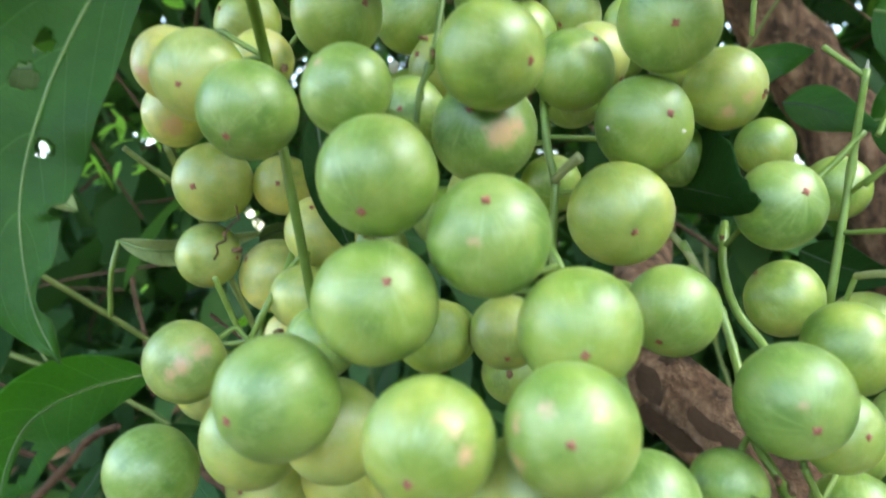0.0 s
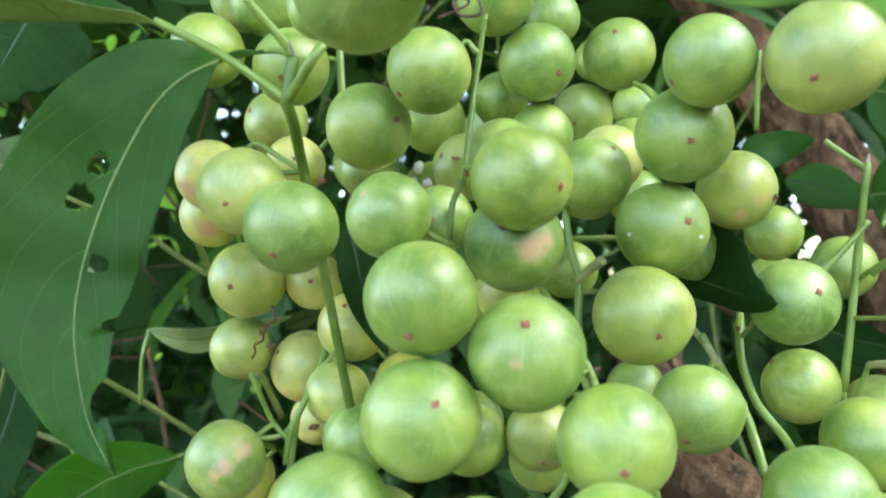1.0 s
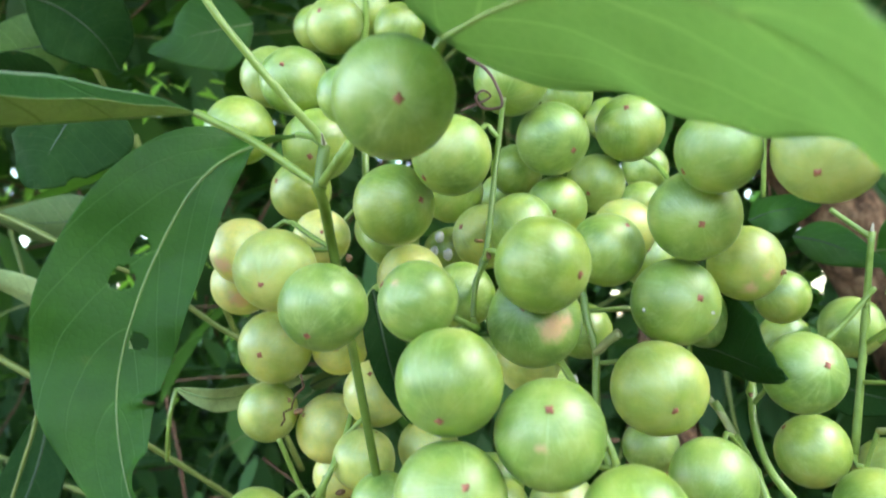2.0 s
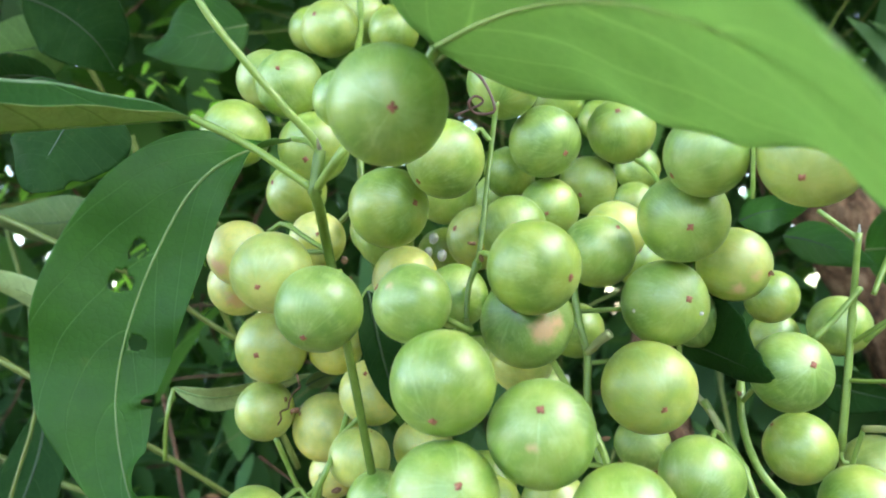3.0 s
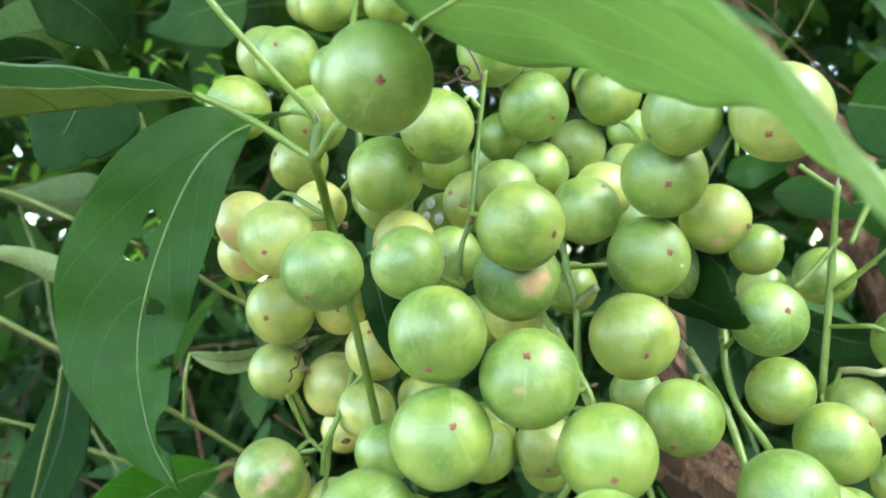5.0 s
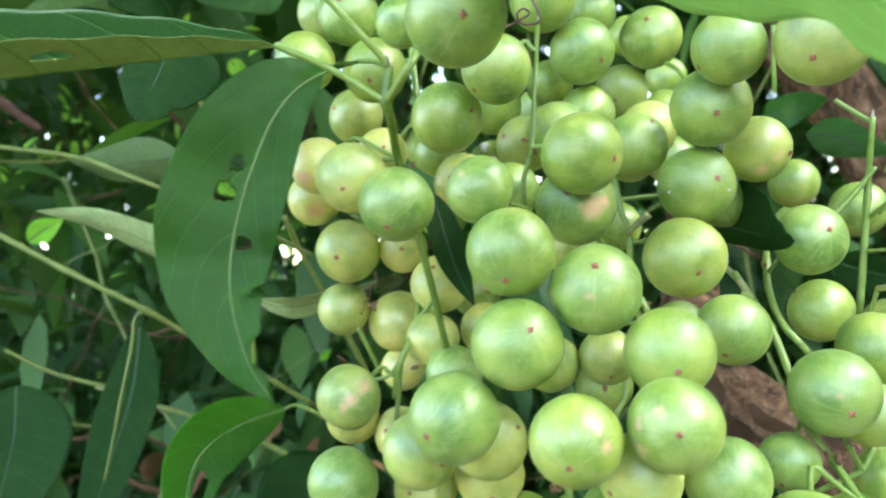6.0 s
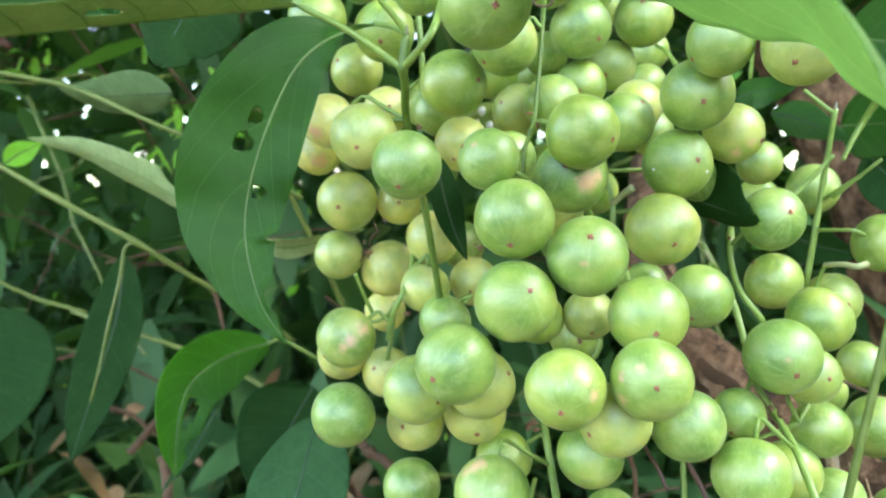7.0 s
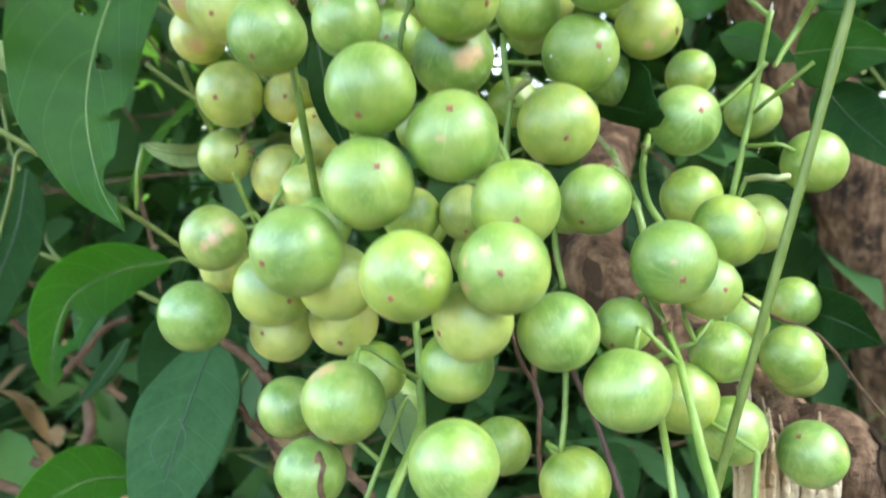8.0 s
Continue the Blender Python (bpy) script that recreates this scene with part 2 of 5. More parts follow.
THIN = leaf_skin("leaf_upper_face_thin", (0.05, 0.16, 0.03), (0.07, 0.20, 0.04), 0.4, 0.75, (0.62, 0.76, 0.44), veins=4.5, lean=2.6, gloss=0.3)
GLOSSY = leaf_skin("leaf_glossy_face", (0.050, 0.155, 0.062), (0.075, 0.20, 0.085), 0.28, 0.45, (0.13, 0.42, 0.04), vein=(0.085, 0.21, 0.06), vein_mix=0.3, gloss=0.9)
FRESH = leaf_skin("leaf_fresh_face", (0.026, 0.105, 0.014), (0.042, 0.145, 0.022), 0.45, 0.45, (0.30, 0.72, 0.08), vein=(0.09, 0.25, 0.05), vein_mix=0.3, gloss=0.2)
DULL = leaf_skin("leaf_grey_face", (0.080, 0.150, 0.050), (0.125, 0.20, 0.072), 0.6, 0.2, (0.16, 0.26, 0.06), vein=(0.18, 0.21, 0.10), gloss=0.25)
PALE = leaf_skin("leaf_pale_under_face", (0.30, 0.42, 0.16), (0.40, 0.50, 0.24), 0.5, 0.25, (0.56, 0.64, 0.36), vein=(0.10, 0.16, 0.04), veins=13.0, lean=0.8, vein_mix=0.75, gloss=0.35)
BLUE = leaf_skin("leaf_blue_green_face", (0.026, 0.080, 0.026), (0.040, 0.110, 0.036), 0.55, 0.12, (0.08, 0.3, 0.05), vein=(0.05, 0.13, 0.06), vein_mix=0.35, gloss=0.08)
# sunlight is put into this bright lime base; the leaves hang in shade
LIME = leaf_skin("leaf_painted_sun_face", (0.24, 0.60, 0.05), (0.36, 0.76, 0.09), 0.45, 0.5, (0.45, 0.95, 0.14), vein=(0.4, 0.6, 0.1))
# green set below a leaf's own: deep shade is put into the colour
SHADED = leaf_skin("leaf_shaded_face", (0.010, 0.041, 0.010), (0.019, 0.062, 0.014), 0.6, 0.15, (0.08, 0.26, 0.03), vein=(0.025, 0.075, 0.022), vein_mix=0.3, gloss=0.08)
STALK = stalk_skin("green_stalk", (0.165, 0.260, 0.045), (0.24, 0.345, 0.080), rough=0.32)
DARKSTALK = stalk_skin("dark_green_stalk", (0.075, 0.135, 0.015), (0.120, 0.190, 0.028))
SHRUBSTALK = stalk_skin("shrub_stalk", (0.110, 0.155, 0.028), (0.165, 0.215, 0.050), 0.4)
PALESTALK = stalk_skin("pale_stalk", (0.30, 0.33, 0.14), (0.42, 0.42, 0.20), 0.5)
MIDRIB = stalk_skin("leaf_midrib", (0.12, 0.21, 0.05), (0.17, 0.27, 0.08), 0.05)
# midrib of that leaf, brightened in colour as if light came through
LITRIB = stalk_skin("midrib_painted_light", (0.32, 0.46, 0.16), (0.42, 0.56, 0.22), 0.05)
DARKRIB = stalk_skin("dark_midrib", (0.022, 0.060, 0.018), (0.040, 0.095, 0.028), 0.05)
TWIG = stalk_skin("brown_twig", (0.060, 0.032, 0.019), (0.17, 0.098, 0.058), 0.4, 0.85, 220.0)
DEADWOOD = stalk_skin("dead_wood", (0.085, 0.048, 0.030), (0.20, 0.125, 0.08), 0.3, 0.85, 60.0)
TENDRIL = stalk_skin("red_brown_tendril", (0.070, 0.030, 0.022), (0.13, 0.062, 0.045), 0.3, 0.5)
DRY = plain_skin("dry_flake", (0.10, 0.045, 0.02), (0.27, 0.145, 0.075), 500.0, 0.8)
TRAIL = plain_skin("insect_trail", (0.045, 0.105, 0.050), (0.068, 0.138, 0.070), 300.0, 0.7)
BUD = plain_skin("pale_bud", (0.45, 0.42, 0.36), (0.62, 0.58, 0.50), 400.0, 0.7)
BARK = bark_skin("bark", (0.036, 0.021, 0.013), (0.15, 0.080, 0.045), (0.34, 0.205, 0.125))
WOOD = bark_skin("torn_wood", (0.34, 0.21, 0.11), (0.52, 0.37, 0.22), (0.66, 0.52, 0.36))
SHRUB = plain_skin("shrub_leaf", (0.036, 0.100, 0.034), (0.070, 0.170, 0.056), 9.0, 0.55, True, 0.25, (0.12, 0.34, 0.035), spec=0.25)
SOIL = plain_skin("soil", (0.20, 0.130, 0.070), (0.36, 0.245, 0.140), 5.0, 0.95, spec=0.1)
LITTER = plain_skin("leaf_litter", (0.17, 0.10, 0.050), (0.36, 0.23, 0.12), 20.0, 0.85, True, spec=0.2)


# ---- builders ----
def mesh_of(name, verts, faces, materials, slots=None, smooth=True, uvs=None):
    me = bpy.data.meshes.new(name)
    me.from_pydata([tuple(v) for v in verts], [], faces)
    for m in materials:
        me.materials.append(m)
    if slots is not None:
        me.polygons.foreach_set("material_index", slots)
    me.polygons.foreach_set("use_smooth", [smooth] * len(me.polygons))
    if uvs is not None:
        layer = me.uv_layers.new(name="UVMap")
        index = np.empty(len(me.loops), dtype=np.int32)
        me.loops.foreach_get("vertex_index", index)
        layer.data.foreach_set("uv", np.asarray(uvs, dtype=np.float32)[index].ravel())
    me.update()
    return me


def part(name, me, parent, label="", at=None):
    ob = new(name, me)
    ob.parent = parent
    if at is not None:
        ob.matrix_basis = at
    return tagged(ob, label)


def smooth_path(points, count):
    """A Catmull-Rom path through the points, with count places on it."""
    p = np.array(points, float)
    p = np.vstack([2 * p[0] - p[1], p, 2 * p[-1] - p[-2]])
    out = []
    spans = len(p) - 3
    for s in np.linspace(0, spans - 1e-6, count):
        i, u = int(s), s - int(s)
        a, b, c, d = p[i:i + 4]
        out.append(0.5 * (2 * b + (c - a) * u + (2 * a - 5 * b + 4 * c - d) * u * u + (3 * b - a - 3 * c + d) * u ** 3))
    return np.array(out)


def tube_mesh(name, points, r0, r1, material, sides=8, count=None, knots=(), rough=0.06, seed=0):
    """A tapering, slightly uneven tube along a path. knots: (place from 0 to 1, swelling)."""
    count = count or max(6, 5 * len(points))
    path = smooth_path(points, count)
    tan = np.gradient(path, axis=0)
    tan /= np.linalg.norm(tan, axis=1)[:, None] + 1e-12
    up = np.array([0.31, 0.87, 0.38])
    verts, faces = [], []
    rng = np.random.RandomState(seed)
    for i, (p, t) in enumerate(zip(path, tan)):
        u = i / (count - 1)
        a = np.cross(t, up)
        a /= np.linalg.norm(a) + 1e-12
        b = np.cross(t, a)
        r = r0 + (r1 - r0) * u
        for place, swell in knots:
            r *= 1 + swell * math.exp(-((u - place) / 0.025) ** 2)
        for k in range(sides):
            w = 2 * math.pi * k / sides
            rr = r * (1 + rough * rng.uniform(-1, 1))
            verts.append(p + rr * (math.cos(w) * a + math.sin(w) * b))
    for i in range(count - 1):
        for k in range(sides):
            n = (k + 1) % sides
            faces.append((i * sides + k, i * sides + n, (i + 1) * sides + n, (i + 1) * sides + k))
    faces.append(tuple(range(sides))[::-1])
    faces.append(tuple((count - 1) * sides + k for k in range(sides)))
    return mesh_of(name, verts, faces, [material])


def stem(name, points, r0, r1, material, label, category="stem", **more):
    return tagged(new(name, tube_mesh(name, points, r0, r1, material, **more)), label, category)


def leaf_mesh(points, half, side, upper, under, cup=0.15, wave=0.0, waves=5, holes=(), bites=(), nu=56, nv=24, shape=0.8, point=0.85, seed=0, thick=0.00035, lop=1.0, trim=1.0, fold=0.0):
    """A leaf along its midrib, from base to tip. holes: (u, v, size along, size across); bites in the margin: (u, side, depth, length)."""
    path = smooth_path(points, nu + 1)
    tan = np.gradient(path, axis=0)
    tan /= np.linalg.norm(tan, axis=1)[:, None] + 1e-12
    sv = np.array(side, float)
    top, bottom, uvs = [], [], []
    rng = np.random.RandomState(seed)
    ph = rng.uniform(0, 6.28, 4)
    for i in range(nu + 1):
        u = i / nu
        w = half * max(0.015, math.sin(math.pi * min(1, u) ** shape) ** point * (1 - 0.12 * u))
        s = sv - sv.dot(tan[i]) * tan[i]
        s /= np.linalg.norm(s)
        n = np.cross(tan[i], s)
        for j in range(nv + 1):
            v = 2 * j / nv - 1
            ww = w * (lop if v > 0 else trim)
            for bu, bs, depth, length in bites:
                if v * bs > 0:
                    k = abs(u - bu) / length
                    if k < 1:
                        ww = min(ww, w * (lop if v > 0 else trim) * (1 - depth * (1 - k ** 3) * (1 + 0.12 * math.sin(40 * u + ph[0]))))
            lift = fold * w * abs(v) + cup * half * (abs(v) ** 1.6) * (w / half) + wave * half * abs(v) * math.sin(waves * 2 * math.pi * u + ph[1] + (1.3 if v > 0 else 0))
            lift += 0.03 * half * math.sin(17 * u + 3 * v + ph[2]) * abs(v)
            pt = path[i] + s * (ww * v) + n * lift
            top.append(pt)
            bottom.append(pt - n * thick)
            uvs.append((u, (v + 1) / 2))
    count = len(top)
    faces, slots, edges = [], [], {}
    for i in range(nu):
        for j in range(nv):
            cu, cv = (i + 0.5) / nu, 2 * (j + 0.5) / nv - 1
            if any(((cu - hu) / su) ** 2 + ((cv - hv) / sw) ** 2 < 1 + 0.22 * math.sin(3 * math.atan2((cv - hv) / sw, (cu - hu) / su) + ph[3]) + 0.12 * math.sin(7 * math.atan2((cv - hv) / sw, (cu - hu) / su)) for hu, hv, su, sw in holes):
                continue
            a = i * (nv + 1) + j
            q = (a, a + nv + 1, a + nv + 2, a + 1)
            faces.append(q)
            slots.append(0)
            faces.append(tuple(k + count for k in q[::-1]))
            slots.append(1)
            for k in range(4):
                e = (q[k], q[(k + 1) % 4])
                if (e[1], e[0]) in edges:
                    del edges[(e[1], e[0])]
                else:
                    edges[e] = True
    for a, b in edges:
        faces.append((b, a, a + count, b + count))
        slots.append(1)
    return mesh_of("blade", top + bottom, faces, [upper, under], slots, True, uvs + uvs), path, tan


def leaf(points, half, side, label, upper=None, under=None, rib=0.0008, petiole=(), petiole_r=0.0012, name="leaf", rib_side=0.0, trails=(), **more):
    """A leaf: an Empty at its base over the blade, its midrib and its stalk. rib_side: the midrib stands out of this face (1 upper, -1 under)."""
    base = new(name)
    base.location = points[0]
    me, path, tan = leaf_mesh([np.subtract(p, points[0]) for p in points], half, side, upper or TOP, under or UNDER, **more)
    part("blade", me, base)
    sv = np.array(side, float)
    n = np.cross(tan, sv)
    n /= np.linalg.norm(n, axis=1)[:, None] + 1e-12
    ribs = path + n * (rib_side * rib * 0.5)
    part("midrib", tube_mesh("midrib", ribs[::7], rib, rib * 0.25, DARKRIB if upper in (SHADED, BLUE, DULL) else LITRIB if under is LITUNDER else MIDRIB, sides=6), base)
    for pts in trails:
        part("pale_trail", tube_mesh("pale_trail", [np.subtract(p, points[0]) for p in pts], 0.0005, 0.0003, TRAIL, sides=6, rough=0.5), base, "pale winding insect trail")
    if petiole:
        pts = [np.subtract(p, points[0]) for p in petiole]
        part("petiole", tube_mesh("petiole", pts, petiole_r, petiole_r * 1.05, STALK), base, "green leaf stalk")
    return tagged(base, label, "leaf")


# ---- fruit shapes, shared ----
def fruit_mesh(seed):
    bm = bmesh.new()
    bmesh.ops.create_icosphere(bm, subdivisions=4, radius=1.0)
    for v in bm.verts:
        c = v.co.copy()
        k = 1 + 0.022 * noise.noise(c * 1.1 + Vector((seed * 7.3, 0, 0))) + 0.006 * noise.noise(c * 3.0 + Vector((0, seed * 3.1, 0)))
        c *= k
        # the ends are a little drawn in
        c.z *= 1 - 0.03 * abs(c.z)
        pole = max(0.0, c.z) ** 24
        c.z -= 0.06 * pole
        v.co = c
    me = bpy.data.meshes.new("fruit")
    bm.to_mesh(me)
    bm.free()
    me.materials.append(FRUIT)
    me.polygons.foreach_set("use_smooth", [True] * len(me.polygons))
    return me


def scar_mesh(seed):
    """The four-lobed brown mark of the fallen flower at the fruit's end."""
    rng = np.random.RandomState(seed)
    lobes = rng.uniform(0.022, 0.062, 4)
    verts, faces = [(0, 0, -0.990)], []
    n = 56
    for k in range(n):
        w = 2 * math.pi * k / n
        r = 0.034 + lobes[int((w / (2 * math.pi) * 4 + 0.5)) % 4] * abs(math.cos(2 * w)) ** 0.6 + rng.uniform(-0.010, 0.010)
        verts.append((r * math.cos(w), r * math.sin(w), -0.986 + r * r * 0.5))
    for k in range(n):
        r = 1.2
        x, y, z = verts[1 + k]
        verts.append((x * r, y * r, -0.945))
    for k in range(n):
        a, b = 1 + k, 1 + (k + 1) % n
        faces.append((0, b, a))
        faces.append((a, b, b + n, a + n))
    return mesh_of("flower_scar", verts, faces, [SCAR])


FRUIT_SHAPES = [fruit_mesh(k) for k in range(6)]
SCAR_SHAPES = [scar_mesh(k) for k in range(4)]
SPECK = bpy.data.meshes.new("white_speck")
speck_bm = bmesh.new()
bmesh.ops.create_icosphere(speck_bm, subdivisions=2, radius=1.0)
speck_bm.to_mesh(SPECK)
speck_bm.free()
SPECK.materials.append(BUD)
AXES = []
made_fruit = [0]


def nearest_on_axes(p):
    best = None
    for path in AXES:
        d = np.linalg.norm(path - p, axis=1)
        i = int(d.argmin())
        if best is None or d[i] < best[0]:
            best = (d[i], path[i])
    return best


def fruit(x, y, z, r, end=(0, -0.7, -0.7), scars=(), stalk=True, label="", mark=True, ripe=0.0, specks=()):
    """A round fruit of radius r millimetres; end: the way its blossom end points; scars: (way, size) of rubbed tan patches."""
    k = made_fruit[0]
    made_fruit[0] += 1
    r /= 1000
    d = Vector(end).normalized()
    turn = (-d).to_track_quat("Z", "Y") @ Euler((0, 0, k * 2.4)).to_quaternion()
    ob = new("fruit", FRUIT_SHAPES[k % 6])
    ob.matrix_basis = Matrix.LocRotScale((x, y, z), turn, (r, r, r))
    ob["ripe"] = ripe
    inv = turn.inverted()
    for (way, size), slot in zip(scars, ("scar_a", "scar_b", "scar_c", "scar_d")):
        w = inv @ Vector(way).normalized()
        ob[slot] = [w.x, w.y, w.z]
        ob[slot + "_size"] = size
    for way in specks:
        w = inv @ Vector(way).normalized()
        part("white_speck", SPECK, ob, "tiny white speck", Matrix.LocRotScale(w * 1.0, w.to_track_quat("Z", "Y"), (0.05, 0.04, 0.055)))
    if mark:
        part("flower_scar", SCAR_SHAPES[k % 4], ob, "small four-lobed red-brown scar")
    if stalk:
        c = np.array((x, y, z))
        back = c - r * 0.96 * np.array(d)
        got = nearest_on_axes(back)
        if got and got[0] < 0.035:
            q = got[1]
            bow = back - np.array(d) * min(0.008, 0.4 * got[0] + 0.002)
            m = ob.matrix_basis.inverted()
            pts = [np.array(m @ Vector(p)) for p in (back + np.array(d) * r * 0.1, bow, (bow + q) / 2, q)]
            part("fruit_stalk", tube_mesh("fruit_stalk", pts, 0.0011 / r, 0.0010 / r, STALK, sides=6, count=8), ob, "short green fruit stalk")
    if not label:
        label = "green round fruit with rubbed tan patches" if scars else "yellowish green round fruit deep in the cluster" if ripe > 0.3 else ("green round fruit with a brown end scar" if mark else "smooth green round fruit in the cluster")
    return tagged(ob, label, "fruit", "fruits of the hanging cluster")


def axis(points, r0, r1, material=None, label="green stalk of a hanging fruit cluster", **more):
    AXES.append(smooth_path(points, 40))
    return stem("cluster_stalk", points, r0, r1, material or STALK, label, "stalk", **more)


# ---- ground, trunk and limbs ----
def ground():
    n, size = 60, 60.0
    verts, faces = [], []
    for i in range(n + 1):
        for j in range(n + 1):
            x, y = ((i / n * 2 - 1) ** 3) * size * 40, ((j / n * 2 - 1) ** 3) * size * 40
            verts.append((x, y, 0.02 * noise.noise(Vector((x, y, 0)) * 1.3) if abs(x) + abs(y) < 20 else 0))
    for i in range(n):
        for j in range(n):
            a = i * (n + 1) + j
            faces.append((a, a + n + 1, a + n + 2, a + 1))
    tagged(new("ground", mesh_of("ground", verts, faces, [SOIL])), "dry light red-brown bare soil under the shrubs", "ground", kind="structure")


def limb_mesh(name, points, r0, r1, material, seed):
    path = smooth_path(points, 90)
    tan = np.gradient(path, axis=0)
    tan /= np.linalg.norm(tan, axis=1)[:, None]
    sides, verts, faces = 36, [], []
    for i, (p, t) in enumerate(zip(path, tan)):
        a = np.cross(t, (0.2, 1, 0.1))
        a /= np.linalg.norm(a)
        b = np.cross(t, a)
        r = r0 + (r1 - r0) * i / 89
        for k in range(sides):
            w = 2 * math.pi * k / sides
            d = math.cos(w) * a + math.sin(w) * b
            q = Vector(p + d * r)
            bump = 0.16 * noise.noise(q * 22 + Vector((seed, 0, 0))) + 0.07 * noise.noise(q * 70)
            verts.append(p + d * r * (1 + bump))
    for i in range(89):
        for k in range(sides):
            n = (k + 1) % sides
            faces.append((i * sides + k, i * sides + n, (i + 1) * sides + n, (i + 1) * sides + k))
    faces.append(tuple(range(sides))[::-1])
    faces.append(tuple(89 * sides + k for k in range(sides)))
    return mesh_of(name, verts, faces, [material])


def flake_mesh(seed):
    bm = bmesh.new()
    bmesh.ops.create_icosphere(bm, subdivisions=2, radius=1.0)
    for v in bm.verts:
        v.co *= 1 + 0.55 * noise.noise(v.co * 1.4 + Vector((seed * 5.1, 0, 0)))
        v.co.y *= 0.16
    me = bpy.data.meshes.new("bark_flake")
    bm.to_mesh(me)
    bm.free()
    me.materials.append(BARK)
    return me


FLAKES = [flake_mesh(k) for k in range(5)]


def bark_flakes(parent, points, r0, r1, count, seed):
    """Loose flakes of bark lying on a limb, along it."""
    path = smooth_path(points, 200)
    rng = np.random.RandomState(seed)
    for k in range(count):
        i = rng.randint(2, 150)
        t = Vector(path[i + 1] - path[i - 1]).normalized()
        w = rng.uniform(0, 2 * math.pi)
        a = t.cross(Vector((0.2, 1, 0.1))).normalized()
        d = (a * math.cos(w) + t.cross(a) * math.sin(w)).normalized()
        r = r0 + (r1 - r0) * i / 199
        turn = Matrix((t.cross(d), d, t)).transposed().to_quaternion() @ Euler((rng.uniform(-0.15, 0.15), rng.uniform(-0.3, 0.3), 0)).to_quaternion()
        size = rng.uniform(0.004, 0.011)
        part("bark_flake", FLAKES[k % 5], parent, at=Matrix.LocRotScale(Vector(path[i]) + d * r * 1.0, turn, (size * 0.6, size * 0.7, size * rng.uniform(1.0, 2.2))))


def scatter(name, count, box, size, material, label, seed, flat=False, category="foliage", thin=(9.0, 0.0)):
    """Many small folded leaves with pointed ends in a box, as one mesh. thin: beyond this x, this share of them is missing."""
    rng = np.random.RandomState(seed)
    us = np.array([0.0, 0.22, 0.5, 0.78, 1.0])
    ws = np.array([0.02, 0.8, 1.0, 0.6, 0.02])
    lo, hi = np.array(box[0]), np.array(box[1])
    c = rng.uniform(lo, hi, (count, 3))
    # leaves gather in clumps
    clump = rng.uniform(lo, hi, (max(4, count // 40), 3))
    near = clump[rng.randint(0, len(clump), count)] + rng.normal(0, 1, (count, 3)) * (size * 1.6)
    keep = rng.uniform(0, 1, count) < 0.55
    c[keep] = near[keep]
    if flat:
        c[:, 2] = rng.uniform(lo[2], hi[2], count)
    c = c[(c[:, 0] < thin[0]) | (rng.uniform(0, 1, count) > thin[1])]
    count = len(c)
    yaw = rng.uniform(0, 2 * math.pi, count)
    drop = rng.uniform(-0.1, 0.1, count) if flat else rng.uniform(-1.3, 0.3, count)
    t = np.stack([np.cos(yaw) * np.cos(drop), np.sin(yaw) * np.cos(drop), np.sin(drop)], 1)
    s = np.stack([-np.sin(yaw), np.cos(yaw), rng.uniform(-0.5, 0.5, count)], 1)
    s /= np.linalg.norm(s, axis=1)[:, None]
    n = np.cross(t, s)
    length = size * rng.uniform(0.6, 1.35, count)
    half = length * rng.uniform(0.15, 0.24, count)
    sag = rng.uniform(0.0, 0.35, count)
    verts = np.empty((count, 5, 3, 3))
    for i in range(5):
        for j, v in enumerate((-1, 0, 1)):
            verts[:, i, j] = c + t * (length * us[i])[:, None] + s * (half * ws[i] * v)[:, None] + n * (half * 0.25 * abs(v) * ws[i])[:, None] - np.array([0, 0, 1]) * (sag * length * us[i] ** 2)[:, None]
    face = []
    for i in range(4):
        for j in range(2):
            a = i * 3 + j
            face.append((a, a + 3, a + 4, a + 1))
    faces = (np.array(face)[None] + 15 * np.arange(count)[:, None, None]).reshape(-1, 4)
    return tagged(new(name, mesh_of(name, verts.reshape(-1, 3), faces.tolist(), [material])), label, category, kind="stuff")


def twigs(name, count, box, material, label, seed):
    """Many thin crooked twigs in a box, as one mesh."""
    rng = np.random.RandomState(seed)
    lo, hi = np.array(box[0]), np.array(box[1])
    verts, faces = [], []
    for _ in range(count):
        p = rng.uniform(lo, hi)
        d = rng.normal(0, 1, 3) * (1, 0.6, 0.8)
        d /= np.linalg.norm(d)
        r = rng.uniform(0.0010, 0.0026)
        step = rng.uniform(0.03, 0.07)
        n = 7
        for i in range(n):
            a = np.cross(d, (0.3, 0.2, 0.9))
            a /= np.linalg.norm(a)
            c = np.cross(d, a)
            base = len(verts)
            for k in range(5):
                w = 2 * math.pi * k / 5
                verts.append(p + r * (1 - 0.08 * i) * (math.cos(w) * a + math.sin(w) * c))
            if i:
                for k in range(5):
                    m = (k + 1) % 5
                    faces.append((base - 5 + k, base - 5 + m, base + m, base + k))
            p = p + d * step
            d = d + rng.normal(0, 0.16, 3)
            d /= np.linalg.norm(d)
    return tagged(new(name, mesh_of(name, verts, faces, [material])), label, "twigs", kind="stuff")


ground()

